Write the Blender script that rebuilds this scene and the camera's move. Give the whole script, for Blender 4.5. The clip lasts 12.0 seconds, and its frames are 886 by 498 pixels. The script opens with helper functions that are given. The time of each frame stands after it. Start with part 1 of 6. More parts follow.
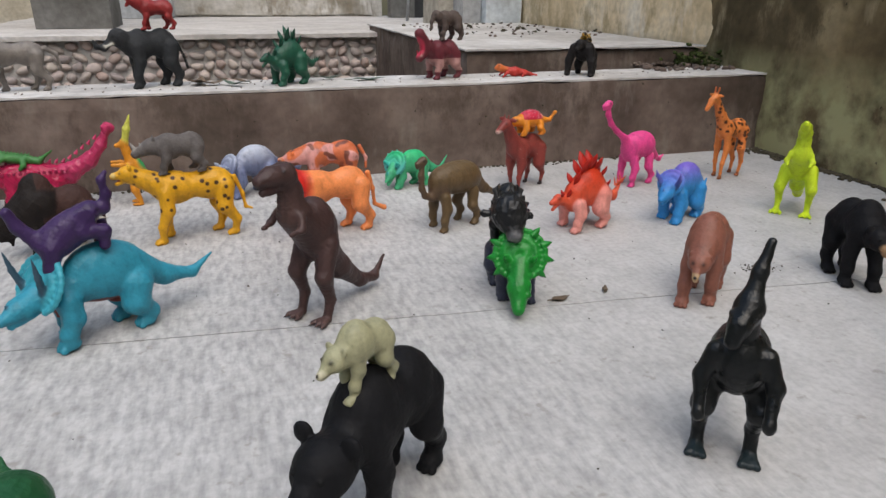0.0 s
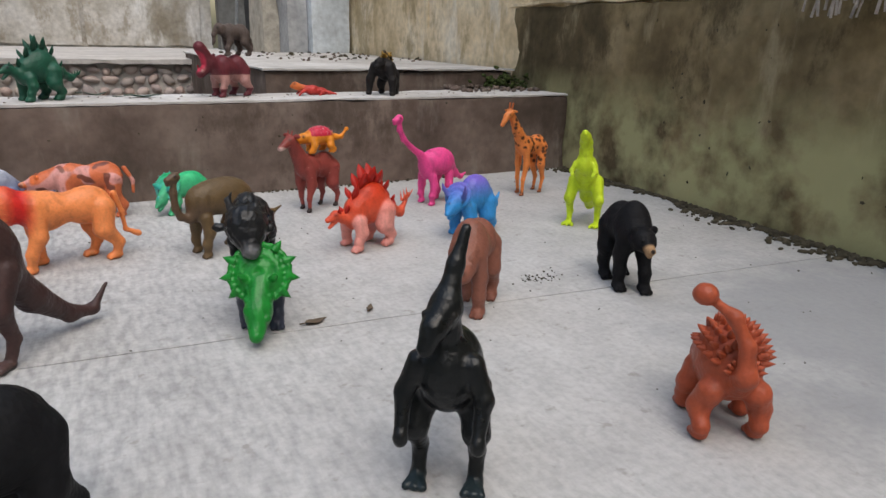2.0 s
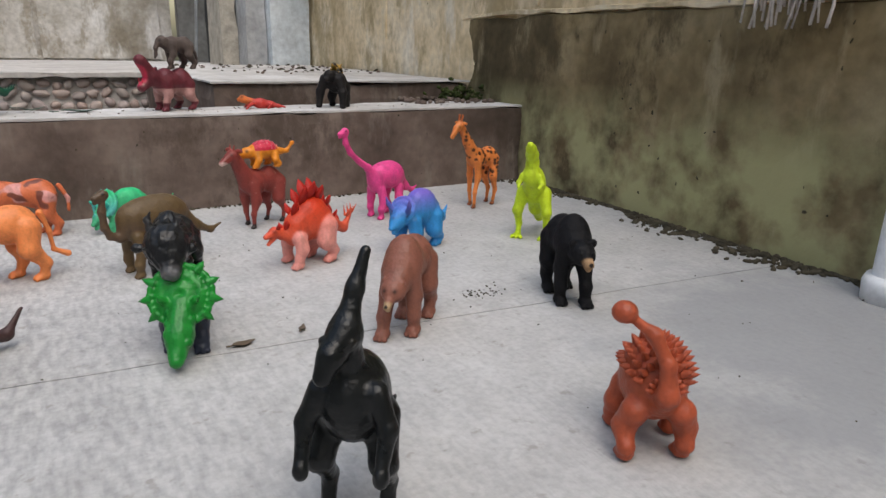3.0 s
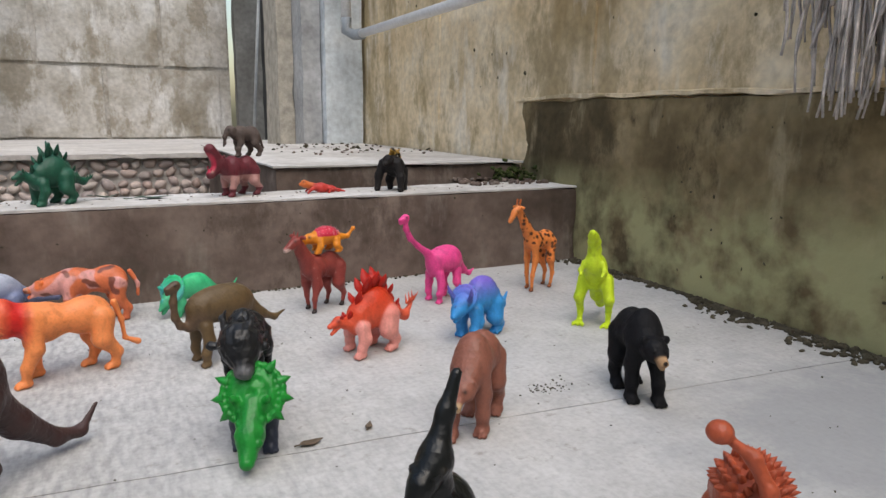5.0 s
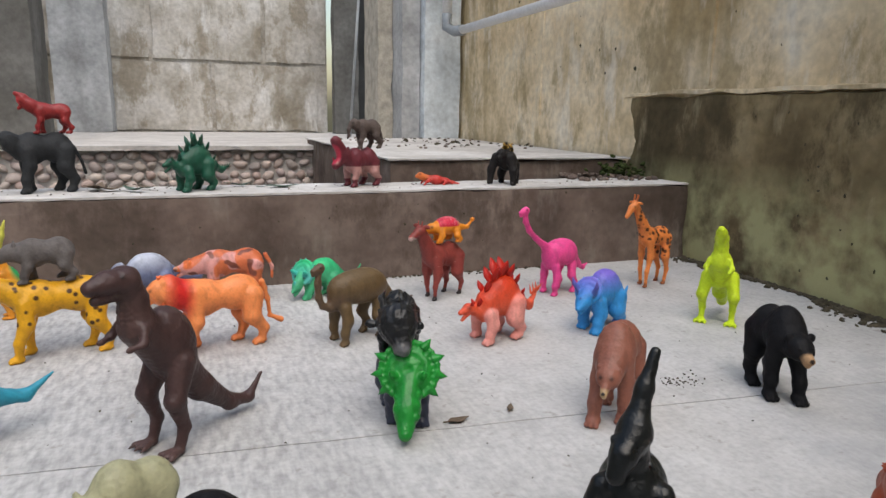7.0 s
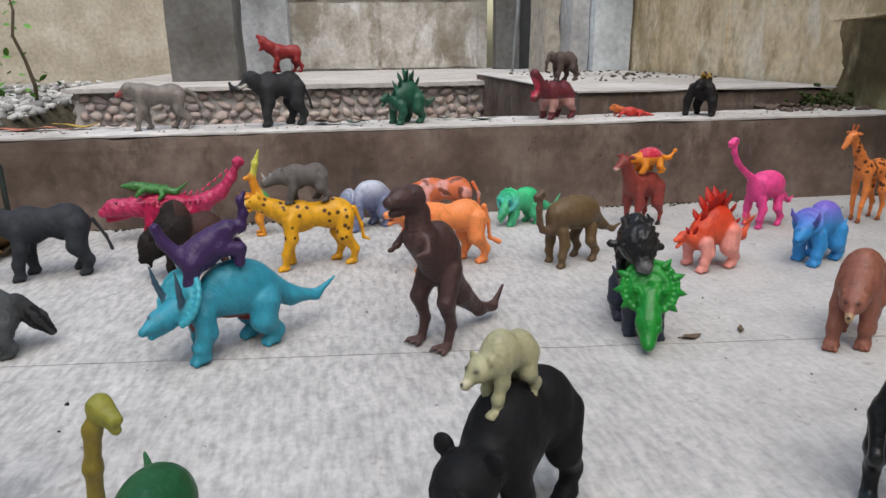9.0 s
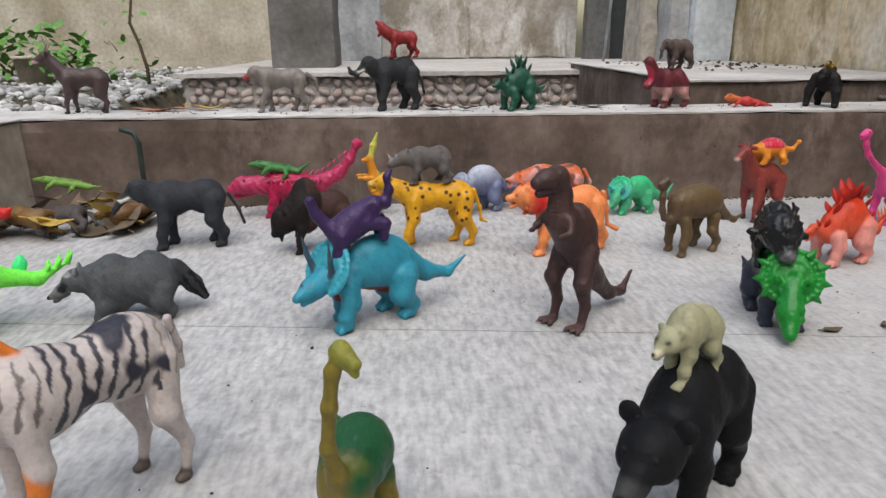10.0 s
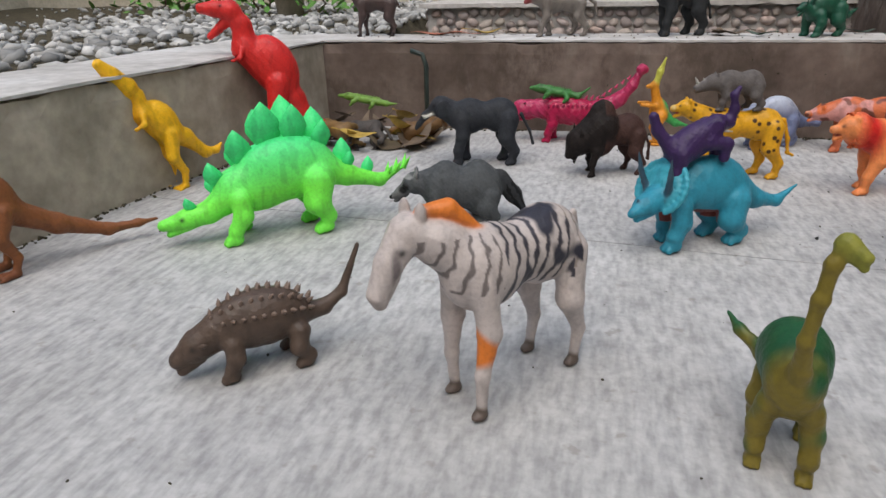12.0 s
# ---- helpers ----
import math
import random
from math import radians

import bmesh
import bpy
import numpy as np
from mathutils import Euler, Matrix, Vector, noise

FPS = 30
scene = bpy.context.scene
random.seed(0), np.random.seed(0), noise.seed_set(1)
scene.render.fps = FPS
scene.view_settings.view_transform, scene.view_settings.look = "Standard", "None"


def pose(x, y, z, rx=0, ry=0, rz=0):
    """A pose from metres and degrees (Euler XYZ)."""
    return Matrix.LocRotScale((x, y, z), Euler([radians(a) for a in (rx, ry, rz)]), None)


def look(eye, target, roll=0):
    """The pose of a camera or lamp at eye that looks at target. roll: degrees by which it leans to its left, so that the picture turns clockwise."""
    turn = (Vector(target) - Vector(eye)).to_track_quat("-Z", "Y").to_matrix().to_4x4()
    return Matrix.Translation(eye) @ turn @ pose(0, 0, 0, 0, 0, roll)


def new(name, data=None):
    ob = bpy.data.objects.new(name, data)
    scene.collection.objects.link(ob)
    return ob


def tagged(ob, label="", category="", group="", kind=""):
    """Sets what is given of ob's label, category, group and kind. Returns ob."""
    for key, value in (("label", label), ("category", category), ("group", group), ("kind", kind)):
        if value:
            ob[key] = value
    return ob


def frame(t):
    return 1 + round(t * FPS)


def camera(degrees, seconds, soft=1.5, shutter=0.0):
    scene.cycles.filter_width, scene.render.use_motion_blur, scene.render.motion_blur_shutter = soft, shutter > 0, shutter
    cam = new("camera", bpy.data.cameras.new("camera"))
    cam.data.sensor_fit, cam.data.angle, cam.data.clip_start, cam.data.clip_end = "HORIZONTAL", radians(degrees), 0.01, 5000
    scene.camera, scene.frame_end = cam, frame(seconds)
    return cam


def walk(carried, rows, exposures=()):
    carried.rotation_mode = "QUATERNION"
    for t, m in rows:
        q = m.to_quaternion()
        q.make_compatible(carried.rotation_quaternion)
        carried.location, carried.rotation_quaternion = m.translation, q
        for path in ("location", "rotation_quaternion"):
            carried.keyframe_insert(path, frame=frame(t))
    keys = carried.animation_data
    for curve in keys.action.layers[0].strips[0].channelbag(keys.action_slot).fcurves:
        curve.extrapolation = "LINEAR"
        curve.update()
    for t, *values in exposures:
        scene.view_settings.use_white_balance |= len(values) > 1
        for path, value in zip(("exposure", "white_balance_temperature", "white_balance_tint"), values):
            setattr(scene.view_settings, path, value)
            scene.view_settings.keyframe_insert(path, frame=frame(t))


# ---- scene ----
cam = camera(67.2, 12.0)
METRES, EYE, TILT, LEAN, TURN = 0.55, 0.27, -20.0, 0.0, -11.8
PATH = [
    (0, (-0.062, 0.032, 0.271), (0.474, 1.816, -0.456), 0.4),
    (0.5, (-0.033, 0.035, 0.254), (0.57, 1.813, -0.434), 0.4),
    (1, (-0.012, 0.042, 0.248), (0.68, 1.798, -0.413), 0.1),
    (1.5, (0.016, 0.047, 0.25), (0.833, 1.757, -0.39), 0.8),
    (2, (0.057, 0.046, 0.229), (0.961, 1.724, -0.379), 1.5),
    (2.5, (0.095, 0.039, 0.229), (1.072, 1.68, -0.365), 1.5),
    (4.5, (0.085, 0.059, 0.249), (0.989, 1.786, -0.201), 0.5),
    (5, (0.079, 0.061, 0.254), (0.96, 1.814, -0.132), 0.6),
    (5.5, (0.068, 0.064, 0.258), (0.91, 1.844, -0.093), 0.3),
    (6, (0.052, 0.067, 0.256), (0.844, 1.871, -0.088), 0.5),
    (6.5, (0.039, 0.064, 0.253), (0.782, 1.885, -0.107), 0.7),
    (7, (0.014, 0.066, 0.25), (0.694, 1.905, -0.149), 1.0),
    (7.2, (0.001, 0.064, 0.247), (0.65, 1.911, -0.165), 1.1),
    (8.8, (-0.078, 0.04, 0.247), (0.234, 1.932, -0.321), -0.7),
    (9, (-0.087, 0.041, 0.247), (0.19, 1.935, -0.331), -0.7),
    (9.5, (-0.11, 0.037, 0.244), (0.063, 1.941, -0.342), -0.6),
    (10, (-0.148, 0.031, 0.242), (-0.073, 1.937, -0.36), -0.4),
    (10.5, (-0.18, 0.019, 0.236), (-0.246, 1.923, -0.374), -0.7),
    (11, (-0.214, 0.001, 0.231), (-0.433, 1.888, -0.396), -0.9),
    (11.5, (-0.243, -0.002, 0.226), (-0.572, 1.845, -0.468), -1.1),
    (12, (-0.274, 0.001, 0.224), (-0.724, 1.797, -0.531), -1.3),
]
walk(cam, [(t, look(eye, target, roll)) for t, eye, target, roll in PATH], [(0, 0.14), (2.5, 0.16), (5.5, 0.30), (7.2, 0.28), (9.0, 0.24), (11.0, 0.24), (11.5, 0.22), (12.0, 0.05)])

# world, sun and exposure: a bright overcast sky over an open yard
world = bpy.data.worlds.new("sky")
scene.world = world
world.use_nodes = True
wn, wl = world.node_tree.nodes, world.node_tree.links
sky = wn.new("ShaderNodeTexSky")
sky.sky_type, sky.sun_disc = "NISHITA", False
sky.sun_elevation, sky.sun_rotation = radians(56), radians(190)
sky.air_density, sky.dust_density = 1.6, 3.0
wl.new(sky.outputs[0], wn["Background"].inputs[0])
wn["Background"].inputs[1].default_value = 0.15
sun = new("sun", bpy.data.lights.new("sun", "SUN"))
sun.data.energy, sun.data.angle, sun.data.color = 1.75, radians(60), (1.0, 0.985, 0.96)
sun.matrix_world = look((0.15, -0.35, 3.6), (0, 0.9, 0))


# ---- materials ----
def mat_nodes(name, rough=0.8, spec=0.3):
    m = bpy.data.materials.new(name)
    m.use_nodes = True
    n = m.node_tree.nodes
    b = n["Principled BSDF"]
    b.inputs["Roughness"].default_value = rough
    b.inputs["Specular IOR Level"].default_value = spec
    return m, n, m.node_tree.links, b


def noise_node(n, l, scale, detail=4.0, stretch=(1, 1, 1), rough=0.55, space="Object"):
    tc, mp, nz = n.new("ShaderNodeTexCoord"), n.new("ShaderNodeMapping"), n.new("ShaderNodeTexNoise")
    mp.inputs["Scale"].default_value = stretch
    nz.inputs["Scale"].default_value, nz.inputs["Detail"].default_value, nz.inputs["Roughness"].default_value = scale, detail, rough
    l.new(tc.outputs[space], mp.inputs[0])
    l.new(mp.outputs[0], nz.inputs["Vector"])
    return nz.outputs["Fac"]


def ramp(n, l, fac, stops):
    r = n.new("ShaderNodeValToRGB")
    while len(r.color_ramp.elements) < len(stops):
        r.color_ramp.elements.new(0.5)
    for e, (p, c) in zip(r.color_ramp.elements, stops):
        e.position, e.color = p, (*c, 1)
    l.new(fac, r.inputs[0])
    return r.outputs[0]


def mix(n, l, fac, a, b, mode="MIX"):
    x = n.new("ShaderNodeMix")
    x.data_type, x.blend_type = "RGBA", mode
    for sock, v in ((x.inputs[0], fac), (x.inputs[6], a), (x.inputs[7], b)):
        if isinstance(v, (int, float)):
            sock.default_value = v
        elif isinstance(v, tuple):
            sock.default_value = (*v, 1)
        else:
            l.new(v, sock)
    return x.outputs[2]


def bump(n, l, b, heights, strength=0.4, dist=0.002):
    prev = None
    for h, d in heights:
        bp = n.new("ShaderNodeBump")
        bp.inputs["Strength"].default_value, bp.inputs["Distance"].default_value = strength, d * dist
        l.new(h, bp.inputs["Height"])
        if prev:
            l.new(prev, bp.inputs["Normal"])
        prev = bp.outputs[0]
    l.new(prev, b.inputs["Normal"])


def masonry(name, base, dark, light, stain, stain_at=(0.5, 0.62), big=2.2, streak=(1, 1, 0.25), rough=0.9, moss=None, moss_z=(0.02, 0.13), mould=None, pale=None):
    """Weathered cement: mottled at two scales, with run-down stains and, where given, moss in a band of heights."""
    m, n, l, b = mat_nodes(name, rough, 0.2)
    fine = noise_node(n, l, 60, 6)
    mid = noise_node(n, l, 9, 5)
    large = noise_node(n, l, big, 4, streak, 0.6)
    c = ramp(n, l, mid, [(0.3, dark), (0.5, base), (0.72, light)])
    c = mix(n, l, ramp(n, l, large, [(stain_at[0], (0, 0, 0)), (stain_at[1], (1, 1, 1))]), c, stain)
    if pale:
        runs = noise_node(n, l, 11, 6, (1, 1, 0.3), 0.65)
        c = mix(n, l, ramp(n, l, runs, [(0.56, (0, 0, 0)), (0.66, (0.75, 0.75, 0.75))]), c, pale)
    if mould:
        blot = noise_node(n, l, 6.5, 8, (1, 1, 0.55), 0.72)
        c = mix(n, l, ramp(n, l, blot, [(0.52, (0, 0, 0)), (0.60, (0.8, 0.8, 0.8))]), c, mould)
    c = mix(n, l, 0.4, c, ramp(n, l, fine, [(0.3, (0.35, 0.35, 0.35)), (0.65, (1, 1, 1))]), "MULTIPLY")
    if moss:
        tc, sp = n.new("ShaderNodeTexCoord"), n.new("ShaderNodeSeparateXYZ")
        l.new(tc.outputs["Object"], sp.inputs[0])
        z = sp.outputs["Z"]
        up, down = n.new("ShaderNodeMapRange"), n.new("ShaderNodeMapRange")
        for mr, a, bb in ((up, moss_z[0] - 0.03, moss_z[0] + 0.02), (down, moss_z[1] + 0.06, moss_z[1] - 0.02)):
            mr.inputs[1].default_value, mr.inputs[2].default_value = a, bb
            l.new(z, mr.inputs[0])
        band = n.new("ShaderNodeMath")
        band.operation = "MULTIPLY"
        l.new(up.outputs[0], band.inputs[0]), l.new(down.outputs[0], band.inputs[1])
        patch = ramp(n, l, noise_node(n, l, 14, 5), [(0.38, (0, 0, 0)), (0.58, (0.9, 0.9, 0.9))])
        fac = mix(n, l, 1.0, band.outputs[0], patch, "MULTIPLY")
        c = mix(n, l, fac, c, moss)
    l.new(c, b.inputs["Base Color"])
    bump(n, l, b, [(mid, 3), (fine, 1)], 0.5)
    return m


def floor_material():
    """Concrete combed with short broom strokes along the yard, smoother towards the wall."""
    m, n, l, b = mat_nodes("brushed_concrete", 0.85, 0.25)
    groove = noise_node(n, l, 165, 2, (1, 0.30, 1), 0.5)
    fine = noise_node(n, l, 190, 5)
    mid = noise_node(n, l, 16, 6, rough=0.65)
    large = noise_node(n, l, 2.6, 5)
    tc, sp, mr = n.new("ShaderNodeTexCoord"), n.new("ShaderNodeSeparateXYZ"), n.new("ShaderNodeMapRange")
    l.new(tc.outputs["Object"], sp.inputs[0])
    l.new(sp.outputs["X"], mr.inputs[0])
    for k, v in ((1, 0.02), (2, 0.34), (3, 0.95), (4, 0.22)):
        mr.inputs[k].default_value = v
    c = ramp(n, l, mid, [(0.3, (0.43, 0.425, 0.42)), (0.5, (0.50, 0.495, 0.49)), (0.7, (0.56, 0.555, 0.55))])
    c = mix(n, l, ramp(n, l, large, [(0.48, (0, 0, 0)), (0.72, (0.6, 0.6, 0.6))]), c, (0.38, 0.37, 0.355))
    strokes = mix(n, l, mr.outputs[0], (1, 1, 1), ramp(n, l, groove, [(0.32, (0.62, 0.62, 0.63)), (0.62, (1, 1, 1))]))
    c = mix(n, l, 0.85, c, strokes, "MULTIPLY")
    c = mix(n, l, 0.3, c, ramp(n, l, fine, [(0.3, (0.45, 0.45, 0.45)), (0.6, (1, 1, 1))]), "MULTIPLY")
    sand = noise_node(n, l, 48, 3, (1, 1, 1), 0.7)
    c = mix(n, l, ramp(n, l, sand, [(0.62, (0, 0, 0)), (0.70, (0.6, 0.6, 0.6))]), c, (0.27, 0.25, 0.23))
    # a damp grey patch near the wall
    away, warp, wet = n.new("ShaderNodeVectorMath"), n.new("ShaderNodeMath"), n.new("ShaderNodeMapRange")
    away.operation, warp.operation = "DISTANCE", "MULTIPLY_ADD"
    away.inputs[1].default_value = (0.66, 0.29, 0)
    l.new(tc.outputs["Object"], away.inputs[0])
    l.new(noise_node(n, l, 9, 6, rough=0.65), warp.inputs[0])
    warp.inputs[1].default_value = 0.45
    l.new(away.outputs["Value"], warp.inputs[2])
    for k, v in ((1, 0.36), (2, 0.50), (3, 0.75), (4, 0.0)):
        wet.inputs[k].default_value = v
    l.new(warp.outputs[0], wet.inputs[0])
    c = mix(n, l, wet.outputs[0], c, (0.27, 0.275, 0.285))
    l.new(c, b.inputs["Base Color"])
    bump(n, l, b, [(groove, 1.6), (fine, 0.5), (sand, -0.5)], 0.5, 0.0015)
    return m


def plain(name, col, rough=0.6, vary=0.25, scale=25, metal=0.0, spec=0.4):
    m, n, l, b = mat_nodes(name, rough, spec)
    b.inputs["Metallic"].default_value = metal
    f1, f2 = noise_node(n, l, scale, 5), noise_node(n, l, scale * 7, 3)
    c = ramp(n, l, f1, [(0.3, tuple(v * (1 - vary) for v in col)), (0.7, tuple(min(1, v * (1 + vary)) for v in col))])
    l.new(mix(n, l, 0.25, c, ramp(n, l, f2, [(0.35, (0.5, 0.5, 0.5)), (0.6, (1, 1, 1))]), "MULTIPLY"), b.inputs["Base Color"])
    bump(n, l, b, [(f1, 0.6), (f2, 0.25)], 0.4)
    return m


def pebble_material():
    m, n, l, b = mat_nodes("river_pebble", 0.6, 0.35)
    oi = n.new("ShaderNodeObjectInfo")
    geo = n.new("ShaderNodeNewGeometry")
    add = n.new("ShaderNodeMath")
    add.operation = "FRACT"
    s = n.new("ShaderNodeMath")
    s.operation = "ADD"
    l.new(oi.outputs["Random"], s.inputs[0]), l.new(geo.outputs["Random Per Island"], s.inputs[1])
    l.new(s.outputs[0], add.inputs[0])
    c = ramp(n, l, add.outputs[0], [(0.0, (0.44, 0.33, 0.29)), (0.25, (0.56, 0.47, 0.43)), (0.5, (0.36, 0.31, 0.30)), (0.75, (0.60, 0.53, 0.47)), (1.0, (0.50, 0.41, 0.39))])
    f = noise_node(n, l, 40, 4)
    l.new(mix(n, l, 0.4, c, ramp(n, l, f, [(0.35, (0.55, 0.5, 0.5)), (0.6, (1, 1, 1))]), "MULTIPLY"), b.inputs["Base Color"])
    bump(n, l, b, [(f, 1)], 0.3)
    return m


def gravel_material():
    m, n, l, b = mat_nodes("grey_gravel", 0.8, 0.3)
    geo = n.new("ShaderNodeNewGeometry")
    c = ramp(n, l, geo.outputs["Random Per Island"], [(0.0, (0.20, 0.20, 0.195)), (0.4, (0.38, 0.375, 0.36)), (0.8, (0.52, 0.515, 0.50)), (1.0, (0.68, 0.67, 0.65))])
    f = noise_node(n, l, 60, 4)
    l.new(mix(n, l, 0.4, c, ramp(n, l, f, [(0.35, (0.5, 0.5, 0.5)), (0.6, (1, 1, 1))]), "MULTIPLY"), b.inputs["Base Color"])
    bump(n, l, b, [(f, 1)], 0.4)
    return m


def toy_material(name, rough, spec=0.5, grain=0.25):
    """Moulded plastic: the paint of the toy, slightly uneven and scuffed."""
    m, n, l, b = mat_nodes(name, rough, spec)
    at = n.new("ShaderNodeVertexColor")
    at.layer_name = "paint"
    f1, f2 = noise_node(n, l, 70, 4), noise_node(n, l, 420, 4)
    c = mix(n, l, 0.35, at.outputs[0], ramp(n, l, f1, [(0.25, (0.62, 0.62, 0.62)), (0.6, (1, 1, 1))]), "MULTIPLY")
    c = mix(n, l, grain, c, ramp(n, l, f2, [(0.3, (0.45, 0.45, 0.45)), (0.55, (1, 1, 1))]), "MULTIPLY")
    cell, tc = n.new("ShaderNodeTexVoronoi"), n.new("ShaderNodeTexCoord")
    cell.inputs["Scale"].default_value = 330
    l.new(tc.outputs["Object"], cell.inputs["Vector"])
    crease = noise_node(n, l, 130, 2, (1, 1, 0.35), 0.4)
    c = mix(n, l, 0.35, c, ramp(n, l, crease, [(0.36, (0.5, 0.5, 0.5)), (0.48, (1, 1, 1))]), "MULTIPLY")
    l.new(c, b.inputs["Base Color"])
    l.new(ramp(n, l, f1, [(0.3, (rough * 0.8,) * 3), (0.7, (min(1, rough * 1.25),) * 3)]), b.inputs["Roughness"])
    bump(n, l, b, [(f1, 0.4), (f2, 0.25), (cell.outputs["Distance"], 0.35), (crease, 1.0)], 0.5, 0.0014)
    return m


CONCRETE = floor_material()
# brown cement for upright faces, darkened in colour to carry their shade
LEDGE_SHADED = masonry("ledge_cement_shaded", (0.185, 0.140, 0.118), (0.115, 0.085, 0.072), (0.27, 0.215, 0.185), (0.10, 0.074, 0.06), (0.5, 0.72), 3, (0.5, 1, 1.4), pale=(0.27, 0.23, 0.20), mould=(0.10, 0.075, 0.06))
KERB_SIDE = masonry("pale_damp_cement", (0.43, 0.375, 0.30), (0.28, 0.245, 0.195), (0.54, 0.485, 0.40), (0.22, 0.19, 0.14), (0.5, 0.68), 4, (1, 0.6, 0.8))
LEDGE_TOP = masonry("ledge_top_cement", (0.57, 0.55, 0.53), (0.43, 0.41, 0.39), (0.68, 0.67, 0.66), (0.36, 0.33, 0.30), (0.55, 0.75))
WALL_LOW = masonry("damp_mossy_render", (0.235, 0.18, 0.095), (0.13, 0.098, 0.05), (0.36, 0.29, 0.17), (0.09, 0.068, 0.036), (0.5, 0.66), 4, (1, 1, 0.22), moss=(0.40, 0.385, 0.20), moss_z=(-0.02, 0.125), mould=(0.085, 0.066, 0.035), pale=(0.42, 0.35, 0.22))
WALL_UP = masonry("stained_render", (0.80, 0.665, 0.45), (0.60, 0.475, 0.29), (0.87, 0.78, 0.61), (0.40, 0.30, 0.155), (0.54, 0.68), 5, (1, 1, 0.2), mould=(0.42, 0.33, 0.19), pale=(0.86, 0.80, 0.68))
BLOCK = masonry("cement_block", (0.56, 0.53, 0.48), (0.38, 0.345, 0.29), (0.72, 0.70, 0.67), (0.27, 0.235, 0.18), (0.54, 0.70), 4.5, (1, 1, 0.6), mould=(0.32, 0.275, 0.21), pale=(0.82, 0.81, 0.79))
CREAM = masonry("cream_render", (0.60, 0.54, 0.43), (0.50, 0.44, 0.34), (0.70, 0.65, 0.55), (0.30, 0.25, 0.15), (0.56, 0.75), 2.5)
PILLAR = masonry("grey_pillar_cement", (0.44, 0.45, 0.455), (0.32, 0.325, 0.33), (0.55, 0.56, 0.57), (0.22, 0.22, 0.21), (0.56, 0.75), 4)
PILLAR_DARK = masonry("dark_pillar_cement", (0.155, 0.15, 0.14), (0.11, 0.105, 0.095), (0.20, 0.195, 0.185), (0.09, 0.085, 0.075), (0.56, 0.75), 4)
PAINTED = masonry("pale_blue_paint", (0.68, 0.74, 0.78), (0.50, 0.54, 0.57), (0.80, 0.84, 0.87), (0.30, 0.31, 0.31), (0.56, 0.68), 6, (1, 1, 0.15))
SLAB = masonry("platform_cement", (0.54, 0.51, 0.48), (0.45, 0.42, 0.40), (0.62, 0.59, 0.565), (0.45, 0.42, 0.39), (0.55, 0.8))
PEBBLE, GRAVEL = pebble_material(), gravel_material()
SOIL = plain("dark_soil", (0.075, 0.065, 0.045), 0.95, 0.5, 60, spec=0.1)
PVC = plain("white_pvc", (0.84, 0.85, 0.87), 0.35, 0.08, 20)
PVC_GREY = plain("grey_pvc_joint", (0.30, 0.33, 0.36), 0.4, 0.1, 20)
OPENING_SHADE = plain("dark_opening_shade", (0.035, 0.035, 0.035), 0.8, 0.4, 12)
PALE_WOOD = plain("pale_weathered_wood", (0.42, 0.39, 0.33), 0.8, 0.3, 30)
FIBRE = plain("grey_cotton_fibre", (0.50, 0.455, 0.42), 0.95, 0.3, 90, spec=0.1)
LEAF_G = plain("green_leaf", (0.10, 0.26, 0.04), 0.5, 0.4, 40)
LEAF_DK = plain("dull_green_leaf", (0.075, 0.115, 0.085), 0.6, 0.3, 60)
LEAF_BR = plain("dry_brown_leaf", (0.13, 0.095, 0.065), 0.8, 0.4, 70)
LEAF_RED = plain("dry_red_leaf", (0.36, 0.13, 0.08), 0.7, 0.3, 70)
LEAF_YEL = plain("dry_yellow_leaf", (0.45, 0.30, 0.06), 0.7, 0.3, 70)
STEM = plain("brown_stem", (0.10, 0.075, 0.045), 0.8, 0.3, 60)
WIRE = plain("dark_green_wire", (0.035, 0.05, 0.045), 0.5, 0.3, 60)
TOY, TOY_GLOSS, TOY_MATTE = toy_material("toy_plastic", 0.46, 0.35), toy_material("glossy_toy_plastic", 0.32, 0.32, 0.15), toy_material("matte_toy_rubber", 0.62, 0.14, 0.35)


# ---- building helpers ----
def mesh_object(name, verts, faces, material, parent=None, smooth=True):
    me = bpy.data.meshes.new(name)
    me.from_pydata([tuple(v) for v in verts], [], [tuple(q) for q in faces])
    me.materials.append(material)
    me.shade_smooth() if smooth else None
    ob = new(name, me)
    ob.parent = parent
    return ob


def part(name, bm, material, parent, label="", smooth=False):
    me = bpy.data.meshes.new(name)
    bm.to_mesh(me)
    bm.free()
    me.materials.append(material)
    if smooth:
        me.shade_smooth()
    ob = new(name, me)
    ob.parent = parent
    return tagged(ob, label)


